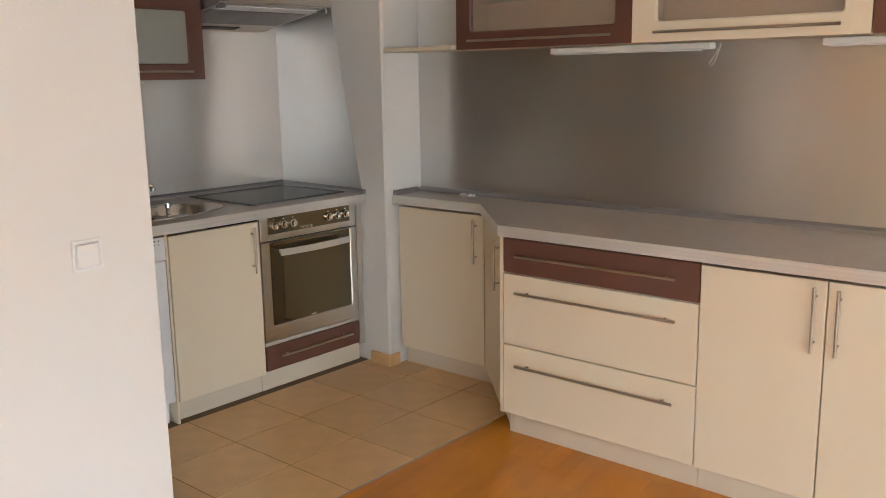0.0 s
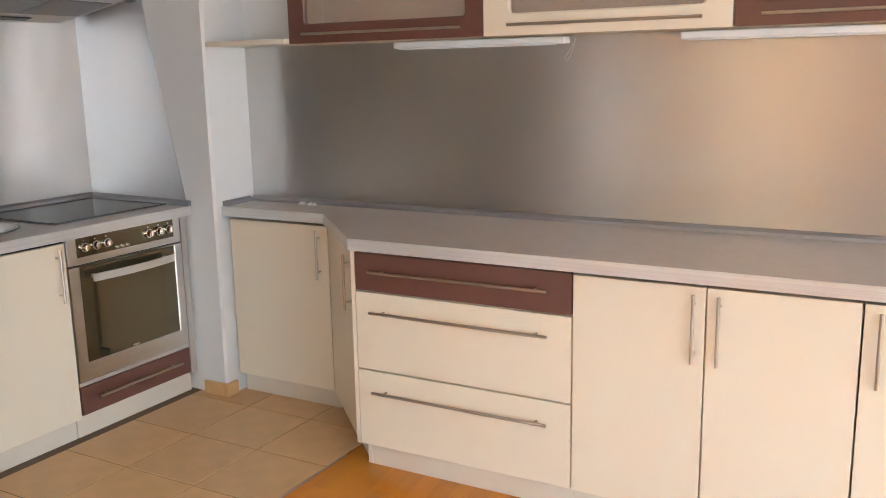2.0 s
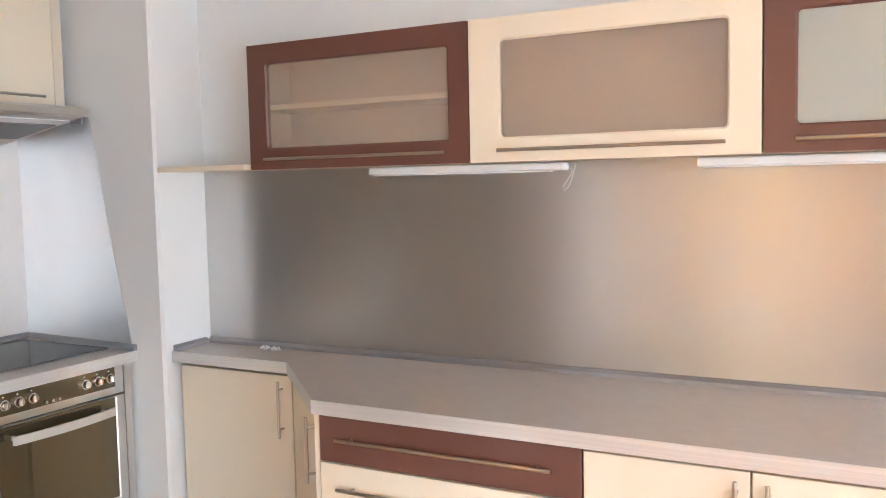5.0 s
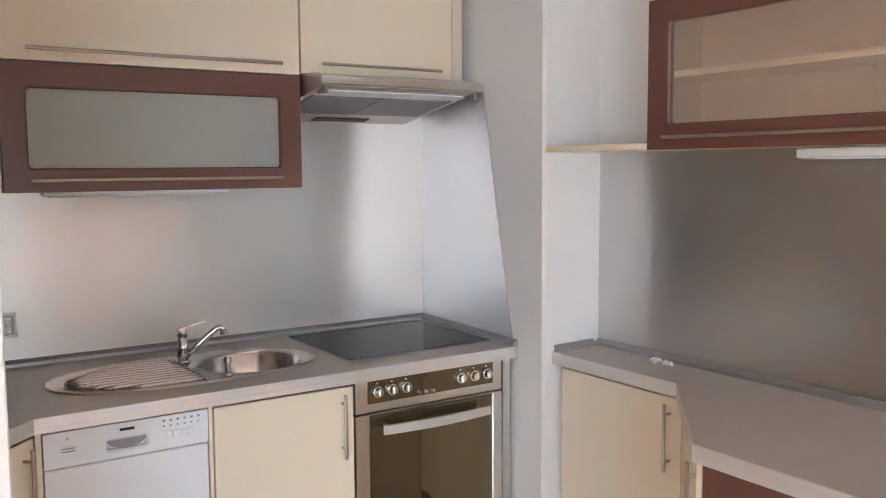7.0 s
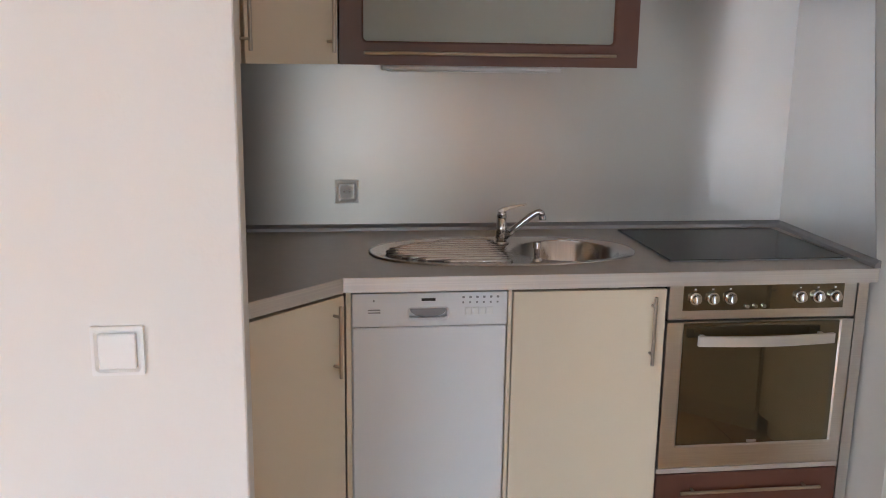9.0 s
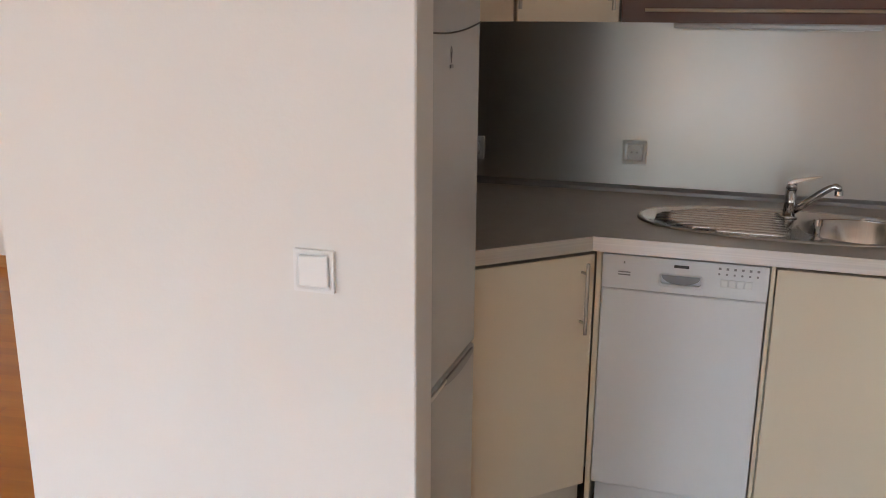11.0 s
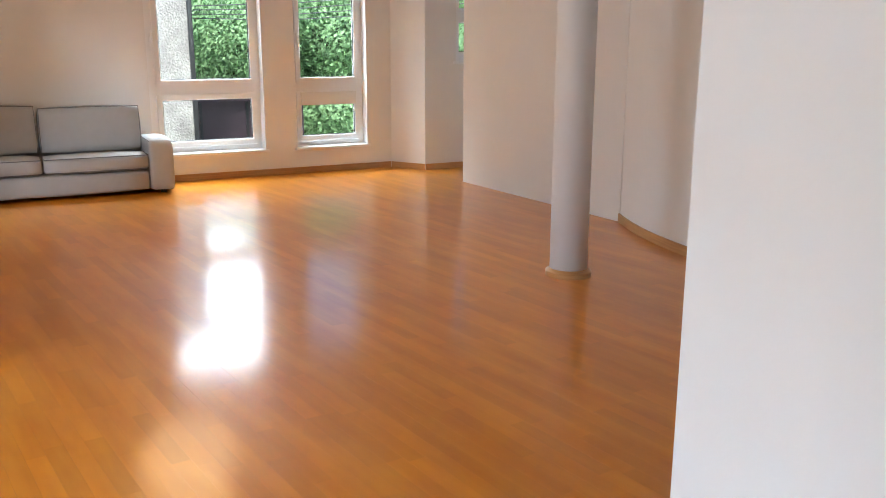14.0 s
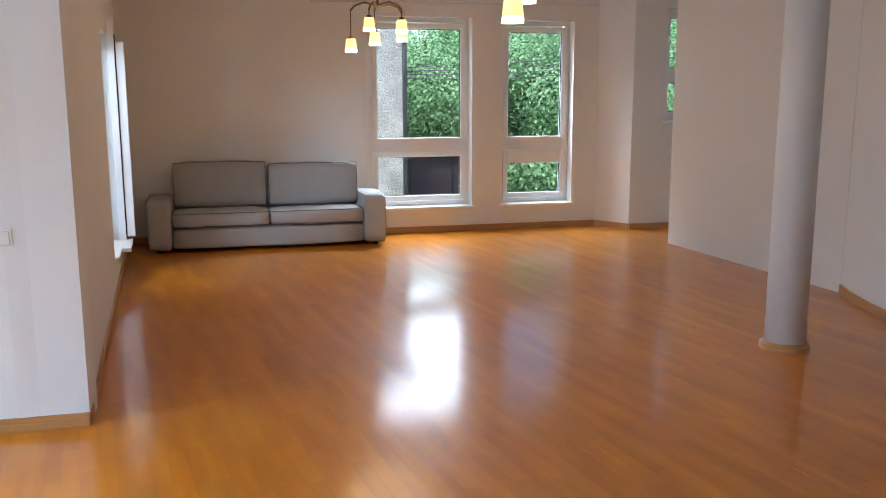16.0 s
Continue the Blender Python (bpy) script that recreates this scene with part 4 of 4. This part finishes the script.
# ---- fridge, sockets, small things ----
def fridge():
    f = thing("fridge_freezer", "tall pale grey fridge freezer between partition and cabinets", "fridge", pose(-1.80, 1.24, 0, 0, 0, 180))
    w = 0.55
    part("body", one_box(0, w, 0.045, 0.62, 0.03, 1.80, bevel=0.006), M_FRIDGE, f)
    b = bmesh.new()
    box(b, 0.002, w - 0.002, 0, 0.043, 0.06, 0.648, 0.006, 2)
    d1 = part("freezer_door", b, M_FRIDGE, f)
    b = bmesh.new()
    box(b, 0.002, w - 0.002, 0, 0.043, 0.656, 1.80, 0.006, 2)
    d2 = part("fridge_door", b, M_FRIDGE, f)
    arc = [(0.004 + (w - 0.008) * k / 14, -0.0006, 1.456 - 0.022 * (1 - (k / 7 - 1) ** 2)) for k in range(15)]
    part("seam", tube(bmesh.new(), arc, 0.0022, 6), M_BLACK, d2, "thin curved dark seam")
    oval = [(0.319 + 0.0055 * math.cos(0.7854 * k), -0.0012, 1.392 + 0.014 * math.sin(0.7854 * k)) for k in range(9)]
    part("emblem", tube(bmesh.new(), oval, 0.0007, 5), M_GREY, d2, "thin grey oval emblem")
    part("badge_mark", one_box(0.318, 0.320, -0.002, -0.0003, 1.372, 1.395), M_GREY, d2, "thin grey mark over the badge")
    for nm, x0, x1, hh, mt in (("grip", 0.02, 0.30, 0.012, M_METAL), ("grip_lip", 0.29, w - 0.03, 0.024, M_GREY)):
        g = bmesh.new()
        top = [(x0 + (x1 - x0) * k / 8, 0.645) for k in range(9)]
        low = [(x, z - hh * math.sin(math.pi * (0.12 + 0.76 * k / 8)) ** 0.6) for k, (x, z) in enumerate(top)]
        f0 = [g.verts.new((x, -0.005, z)) for x, z in top + low[::-1]]
        f1 = [g.verts.new((x, 0.0, z)) for x, z in top + low[::-1]]
        g.faces.new(f0)
        g.faces.new(f1[::-1])
        for k in range(18):
            g.faces.new((f0[k], f0[(k + 1) % 18], f1[(k + 1) % 18], f1[k]))
        part(nm, g, mt, d1, "curved grey grip" if nm == "grip_lip" else "narrow steel grip strip")
    part("badge", one_box(0.309, 0.329, -0.003, -0.0003, 1.360, 1.368), M_GREY, d2, "small grey badge")
    for x in (0.05, w - 0.08):
        part("foot", one_box(x, x + 0.03, 0.08, 0.11, 0, 0.03), M_BLACK, f)


fridge()


def socket(m):
    s = thing("wall_socket", "white wall socket set in the steel splashback", "socket", m, "sockets over the worktop")
    part("frame", frame_panel(bmesh.new(), -0.041, 0.041, -0.041, 0.041, -0.026, 0.026, -0.026, 0.026, -0.010, -0.0005, 0.004), M_PLASTIC, s)
    bm = bmesh.new()
    rod(bm, (0, -0.001, 0), (0, -0.007, 0), 0.025, 24)
    c = part("insert", bm, M_PLASTIC, s)
    for x in (-0.0095, 0.0095):
        part("hole", rod(bmesh.new(), (x, -0.0072, 0), (x, -0.0078, 0), 0.0027, 10), M_BLACK, c)
    part("pin", rod(bmesh.new(), (0, -0.007, 0.011), (0, -0.017, 0.011), 0.0024, 10), M_METAL, c)
    return s


socket(pose(WX + 0.0035, 1.517, 1.018, 0, 0, 90))
socket(pose(WX + 0.0035, 0.935, 1.006, 0, 0, 90))


def switch(m, label="white rocker light switch on the wall"):
    s = thing("light_switch", label, "light switch", m, "light switches")
    part("frame", frame_panel(bmesh.new(), -0.041, 0.041, -0.041, 0.041, -0.030, 0.030, -0.030, 0.030, -0.009, -0.0003, 0.004), M_PLASTIC, s)
    part("rocker", one_box(-0.0295, 0.0295, -0.012, -0.001, -0.0295, 0.0295, bevel=0.002), M_PLASTIC, s)


switch(pose(-1.695, 1.113, 1.008, 0, 0, 90))
switch(pose(0.912, -2.118, 0.90, 0, 0, 180))

k = thing("clips", "small heap of white plastic clips on the worktop", "plastic clips", pose(-2.17, 3.29, TOP + 0.0008))
random.seed(3)
for i in range(7):
    a = random.uniform(0, 3)
    x, y = -0.05 + 0.016 * i, random.uniform(-0.015, 0.015)
    bm = bmesh.new()
    tube(bm, [(x, y, 0.005), (x + 0.012 * math.cos(a), y + 0.012 * math.sin(a), 0.012), (x + 0.024 * math.cos(a), y + 0.024 * math.sin(a), 0.005)], 0.005, 6)
    part("clip", bm, M_PLASTIC, k)

# tile skirting round the pier
for nm, a in (("baseboard_tile", (-2.66, -2.53, 3.081, 3.0945)), ("baseboard_tile_side", (-2.529, -2.515, 3.081, 3.155))):
    tagged(part(nm, one_box(a[0], a[1], a[2], a[3], 0.001, 0.062, bevel=0.002), M_TILE), "beige tile skirting at the foot of the pier", kind="structure")


# ---- living room ----
def cushion(bm, x0, x1, y0, y1, z0, z1, puff=0.02, n=7):
    """A soft block, fuller in the middle of its faces."""
    grid = {}

    def v(i, j, k):
        if (i, j, k) not in grid:
            u, w, h = i / n * 2 - 1, j / n * 2 - 1, k / n * 2 - 1
            x, y, z = (x0 + x1) / 2 + u * (x1 - x0) / 2, (y0 + y1) / 2 + w * (y1 - y0) / 2, (z0 + z1) / 2 + h * (z1 - z0) / 2
            fx, fy, fz = (1 - u * u), (1 - w * w), (1 - h * h)
            if abs(u) == 1:
                x += math.copysign(puff * fy * fz, u)
            if abs(w) == 1:
                y += math.copysign(puff * fx * fz, w)
            if abs(h) == 1:
                z += math.copysign(puff * fx * fy, h)
            r = 0.018
            x -= u * r * (w ** 6 + h ** 6) * 0.5 * abs(u) ** 5
            z -= h * r * (u ** 6 + w ** 6) * 0.5 * abs(h) ** 5
            y -= w * r * (u ** 6 + h ** 6) * 0.5 * abs(w) ** 5
            d = noise.noise(Vector((x * 6, y * 6, z * 6))) * 0.009
            grid[i, j, k] = bm.verts.new((x, y + d, z + d))
        return grid[i, j, k]
    for a in range(n):
        for b in range(n):
            for c in (0, n):
                for f in ((lambda p, q: (c, p, q)), (lambda p, q: (p, c, q)), (lambda p, q: (p, q, c))):
                    bm.faces.new([v(*f(*pq)) for pq in ((a, b), (a + 1, b), (a + 1, b + 1), (a, b + 1))])
    return bm


def sofa():
    W, D = 2.31, 0.69
    s = thing("sofa", "two-seat grey fabric sofa with piped loose cushions", "sofa", pose(0.672, -6.605, 0, 0, 0, 180))
    a = 0.23
    part("base", cushion(bmesh.new(), a, W - a, 0.03, D, 0.03, 0.235, 0.003), M_SOFA, s, smooth=True)
    for x0 in (0, W - a):
        arm = part("armrest", cushion(bmesh.new(), x0, x0 + a, 0.0, D, 0.03, 0.515, 0.004), M_SOFA, s, "square padded armrest", smooth=True)
        part("piping", tube(bmesh.new(), [(x0 + 0.004, 0.01, 0.505), (x0 + 0.004, D - 0.01, 0.508)], 0.0035, 6), M_PIPING, arm)
    part("backrest", cushion(bmesh.new(), a, W - a, D - 0.16, D, 0.235, 0.62, 0.004), M_SOFA, s, smooth=True)
    h = (W - 2 * a) / 2
    for i in range(2):
        x0 = a + i * h + 0.006
        x1 = x0 + h - 0.012
        c = part("seat_cushion", cushion(bmesh.new(), x0, x1, 0.01, D - 0.25, 0.24, 0.385, 0.012), M_SOFA, s, "thick seat cushion", smooth=True)
        for z in (0.252, 0.378):
            part("piping", tube(bmesh.new(), [(x0 + 0.005, 0.3, z), (x0 + 0.006, 0.008, z), ((x0 + x1) / 2, 0.001, z + 0.001), (x1 - 0.006, 0.008, z), (x1 - 0.005, 0.3, z)], 0.0045, 6), M_PIPING, c)
        b = part("back_cushion", cushion(bmesh.new(), x0 + 0.005, x1 - 0.005, D - 0.32, D - 0.13, 0.40, (0.812, 0.838)[1 - i], 0.014), M_SOFA, s, "plump back cushion", smooth=True)
        zt = (0.812, 0.838)[1 - i] + 0.002
        part("piping", tube(bmesh.new(), [(x0 + 0.012, D - 0.318, 0.41), (x0 + 0.008, D - 0.32, 0.6), (x0 + 0.014, D - 0.318, zt), ((x0 + x1) / 2, D - 0.32, zt + 0.006), (x1 - 0.014, D - 0.318, zt), (x1 - 0.008, D - 0.32, 0.6), (x1 - 0.012, D - 0.318, 0.41)], 0.0045, 6), M_PIPING, b)
    for x in (0.08, W - 0.13):
        for y in (0.08, D - 0.1):
            part("foot", one_box(x, x + 0.05, y, y + 0.05, 0, 0.034), M_BLACK, s)


sofa()


def chandelier(m, drops, label):
    """A curved bronze arm with hanging lit shades. drops: x, y, z of each shade's middle from the arm's centre on the ceiling."""
    c = thing("chandelier", label, "ceiling lamp", m, "chandeliers in the living room")
    part("canopy", rod(bmesh.new(), (0, 0, -0.03), (0, 0, 0), 0.07, 24, 0.06), M_BRONZE, c)
    part("stem", rod(bmesh.new(), (0, 0, -0.50), (0, 0, -0.03), 0.009), M_BRONZE, c)
    for x, y, z in drops:
        a = part("arm", tube(bmesh.new(), [(0, 0, -0.50), (x * 0.5, y * 0.5, -0.48), (x * 0.85, y * 0.85, -0.505), (x, y, -0.54)], 0.008, 8), M_BRONZE, c, "curved bronze arm")
        part("rod", rod(bmesh.new(), (x, y, z + 0.05), (x, y, -0.54), 0.004, 8), M_BRONZE, a)
        bm = bmesh.new()
        rod(bm, (x, y, z - 0.03), (x, y, z + 0.04), 0.042, 20, 0.035)
        sh = part("shade", bm, M_BULB, c, "glowing yellow glass shade")
        part("rim", rod(bmesh.new(), (x, y, z - 0.055), (x, y, z - 0.0305), 0.044, 20, 0.042), M_GLOW, sh, "white-glowing lower rim")
        part("holder", rod(bmesh.new(), (x, y, z + 0.0405), (x, y, z + 0.06), 0.022, 12, 0.014), M_BRONZE, sh, "bronze shade holder")


chandelier(pose(-1.2, -4.5, H), [(0.20, 0, -0.78), (0.08, 0.1, -0.635), (0.01, -0.08, -0.725), (-0.15, 0.14, -0.65), (-0.20, -0.1, -0.695)], "bronze chandelier with five lit glass shades")
chandelier(pose(-1.10, -1.5, H), [(-0.065, 0.22, -0.80), (-0.20, -0.02, -0.70), (0.3, 0.1, -0.62), (0.15, -0.28, -0.62), (-0.3, -0.25, -0.66)], "bronze chandelier nearer the kitchen with lit shades")


def curtain_rail():
    r = thing("curtain_rail", "thin steel wire curtain rail above the windows", "curtain rail", pose(-1.0, SY + 0.09, 2.43))
    part("wire", rod(bmesh.new(), (0, 0, 0), (-3.13, 0, 0.03), 0.006), M_METAL, r)
    for x in (0.0, -0.95, -2.0, -3.13):
        part("bracket", rod(bmesh.new(), (x, 0, 0.006 - x * 0.0095), (x, -0.089, 0.006 - x * 0.0095), 0.009), M_METAL, r)


curtain_rail()


# ---- outside ----
tagged(part("ground", one_box(-400, 400, -400, 400, -3.3, -3.0), M_GROUND), "grassy ground below the house", kind="structure")
tagged(part("foundation", one_box(-6.1, 3.7, -7.66, 3.55, -3.0, -0.2), M_CONCRETE), "house storey below", kind="structure")
nb = thing("neighbour_house", "grey pebble-dash neighbouring house", "house", pose(-0.5, -12.0, -3.0))
part("wall", one_box(-2.0, 3.4, -2.0, 2.0, 0, 5.58), M_RENDER, nb)
part("corner_post", one_box(-2.06, -2.001, 1.85, 2.03, 0, 5.58), M_BLACK, nb, "dark drainpipe at the corner")
part("roof", one_box(-2.3, 3.6, -2.3, 2.05, 5.581, 5.64), M_SHED, nb)
sh = thing("garden_shed", "dark maroon clad shed beside the pebble-dash house", "shed", pose(-3.6, -12.6, -3.0))
part("wall", one_box(-0.87, 1.13, -1.2, 1.2, 0, 3.52), M_SHED, sh)
part("roof", one_box(-0.9, 1.133, -1.3, 1.3, 3.521, 3.6), M_SHED, sh)
for i in range(3):
    part("batten", one_box(-0.7 + i * 0.7, -0.66 + i * 0.7, 1.2005, 1.22, 0, 3.5), M_BLACK, sh)


def leaf_cloud(seed, centres, count, size):
    """Leaves as small bent quads in clumps."""
    rng = np.random.default_rng(seed)
    vs, fs = [], []
    for cx, cy, cz, r in centres:
        d = rng.normal(size=(count, 3))
        d /= np.linalg.norm(d, axis=1)[:, None]
        p = np.array((cx, cy, cz)) + d * (r * rng.uniform(0.45, 1.08, (count, 1))) * np.array((1, 1, 0.8))
        a = rng.normal(size=(count, 3))
        a /= np.linalg.norm(a, axis=1)[:, None]
        b = np.cross(a, d)
        b /= np.linalg.norm(b, axis=1)[:, None] + 1e-6
        s = size * rng.uniform(0.6, 1.4, (count, 1))
        for q in (p - a * s, p + b * s * 0.5, p + a * s, p - b * s * 0.5):
            vs.append(q)
        base = sum(len(x) for x in vs[:-4])
        fs.append(np.stack([base + k * count + np.arange(count) for k in range(4)], 1))
    me = bpy.data.meshes.new("crown")
    me.from_pydata(np.concatenate(vs).tolist(), [], np.concatenate(fs).tolist())
    me.materials.append(M_LEAF)
    return me


def tree(x, y, h, seed, spread=2.3, clumps=15):
    rng = random.Random(seed)
    t = thing("tree", "tall leafy green tree behind the neighbouring house", "tree", pose(x, y, -3.0), "trees outside the windows")
    bm = bmesh.new()
    pts = [(0, 0, 0), (0.1, 0.05, h * 0.3), (-0.05, 0.1, h * 0.6), (0.1, 0, h * 0.9)]
    tube(bm, pts, [0.22, 0.17, 0.11, 0.04], 10)
    cs = []
    for i in range(clumps):
        a = rng.uniform(0, 6.28)
        z = h * rng.uniform(0.22, 0.98)
        r = spread * rng.uniform(0.25, 1.0) * (1.1 - abs(z / h - 0.55))
        c = (r * math.cos(a), r * math.sin(a), z, rng.uniform(0.7, 1.15))
        cs.append(c)
        tube(bm, [(0, 0, z * 0.75), (c[0] * 0.5, c[1] * 0.5, z * 0.88), (c[0], c[1], z)], [0.06, 0.04, 0.015], 6)
    part("trunk", bm, M_BARK, t)
    cr = new("crown", leaf_cloud(seed, cs, 5400, 0.037))
    cr.parent = t
    cr["kind"] = "stuff"


for i, (x, y, h) in enumerate([(-4.4, -16.5, 4.9), (-6.6, -16.0, 4.8), (-8.6, -16.6, 4.9), (-10.8, -15.5, 4.8), (-5.6, -18.6, 5.1), (-7.9, -18.8, 5.1), (-10.2, -18.4, 5.1), (-3.2, -18.2, 5.1), (-6.4, -13.6, 4.2), (-9.5, -13.0, 4.4), (-12.5, -14.5, 4.8), (-13.5, -17.5, 5.0)]):
    tree(x, y, h + 1.3, 20 + i)

for i in range(4):
    w = thing("overhead_cable", "thin grey cable between houses", "cable", pose(-2.5, -10.5, 1.76 + 0.045 * i), "overhead cables")
    part("cable", tube(bmesh.new(), [(0.2, 0.1, -0.05), (-1.6, -0.5 + 0.3 * i, -0.06 + 0.03 * i), (-4, -1.2 + 0.5 * i, 0.1 + 0.05 * i), (-9, -2 + 0.8 * i, 0.9)], 0.007, 5), M_ROAD, w)

# ---- floor pieces ----
floor_tiles = tagged(part("floor_tiles", one_box(WX, -1.676, 0.69, PY + 0.31, -0.0119, -0.0025), M_GROUT), "beige square floor tiles with dark joints", kind="structure")
tx0, ty0, tp, tq = -2.361, 2.698, 0.3430, 0.3455
made = {}
for i in range(-1, 2):
    for j in range(-6, 3):
        x0, x1 = tx0 + tp * i, tx0 + tp * (i + 1)
        y0, y1 = ty0 + tq * j, ty0 + tq * (j + 1)
        x0, x1 = max(x0, -2.72), min(x1, -1.676)
        y0, y1 = max(y0, 0.62), min(y1, 3.34)
        if y1 - y0 < 0.03:
            continue
        key = (round(x1 - x0, 3), round(y1 - y0, 3))
        if key not in made:
            o = part("tile", one_box(0.0025, x1 - x0 - 0.0025, 0.0025, y1 - y0 - 0.0025, -0.0115, 0.0, bevel=0.0012), M_TILE, floor_tiles)
            made[key] = o.data
        else:
            o = new("tile", made[key])
            o.parent = floor_tiles
        o.location = (x0, y0, 0)
tagged(part("threshold", one_box(-1.6755, -1.667, 1.32, 2.82, -0.0118, 0.0008), M_STRIP), "thin joint between tiles and parquet", kind="structure")

floor = tagged(new("floor"), "glossy orange parquet of short strips", kind="structure")
u = Vector((math.sin(PLANK_TURN), -math.cos(PLANK_TURN)))
v = Vector((u.y, -u.x))
pw, pl = 0.07, 0.49
mesh_whole = bpy.data.meshes.new("plank")
bmw = one_box(0, pl - 0.0003, 0, pw - 0.0003, -0.0115, 0.0)
bmw.to_mesh(mesh_whole)
bmw.free()
mesh_whole.materials.append(M_PLANK)
ang = math.atan2(u.y, u.x)
rng = random.Random(5)
near, rest_v, rest_f = [], [], []


def inside(x, y):
    """Inside the rooms, or just under their walls."""
    if not (SY - 0.2 < y < 3.45 and -6.0 < x < 3.5):
        return False
    return not (x < -1.672 and y > 0.55) and not (y < -2.3 and x > 1.15)


def clipped(quad, keep):
    """The part of a piece on the side where keep() is positive."""
    out = []
    for p, q in zip(quad, quad[1:] + quad[:1]):
        a, b = keep(p), keep(q)
        if a >= 0:
            out.append(p)
        if a * b < 0:
            out.append(p.lerp(q, a / (a - b)))
    return out


side = Vector((-u.y, u.x)) * (pw - 0.0003)
for r in range(-130, 130):
    off = rng.uniform(0, pl)
    for c in range(-30, 30):
        o = u * (c * pl + off) + v * (r * pw) + Vector((0, -2))
        e = o + u * (pl - 0.0003)
        quad = [o, e, e + side, o + side]
        mid = (o + e + side) / 2
        if not any(inside(q.x, q.y) for q in quad):
            continue
        if -2.9 < mid.x < 0.4 and -1.6 < mid.y < 2.2 and all(inside(q.x, q.y) for q in quad):
            near.append(((mid - Vector((-0.9, 0.1))).length, o))
            continue
        if mid.y > 0.5:
            quad = clipped(quad, lambda q: 3.45 - q.y)
            quad = clipped(quad, lambda q: q.x + 1.672) if mid.x > -1.9 else quad
        if mid.x < -1.672:
            quad = clipped(quad, lambda q: 0.60 - q.y)
            quad = clipped(quad, lambda q: q.x + 6.05)
        if mid.y < -2.2 and mid.x > 0.6:
            quad = clipped(quad, lambda q: 1.15 - q.x)
        quad = clipped(quad, lambda q: 3.55 - q.x)
        quad = clipped(quad, lambda q: q.y - SY + 0.2)
        if len(quad) > 2:
            k = len(rest_v)
            rest_v += [(q.x, q.y, 0.0) for q in quad]
            rest_f.append(tuple(range(k, k + len(quad))))
near.sort(key=lambda t: t[0])
for i, (_, o) in enumerate(near):
    if i < 290:
        ob = new("plank", mesh_whole)
        ob.parent = floor
        ob.matrix_basis = Matrix.LocRotScale(Vector((o.x, o.y, 0)), Euler((0, 0, ang)), None)
    else:
        k = len(rest_v)
        wv = Vector((-u.y, u.x)) * (pw - 0.0003)
        for q in (o, o + u * (pl - 0.0003), o + u * (pl - 0.0003) + wv, o + wv):
            rest_v.append((q.x, q.y, 0.0))
        rest_f.append((k, k + 1, k + 2, k + 3))
me = bpy.data.meshes.new("planks")
me.from_pydata(rest_v, [], rest_f)
me.materials.append(M_PLANK)
po = new("planks", me)
po.parent = floor
po["kind"] = "stuff"
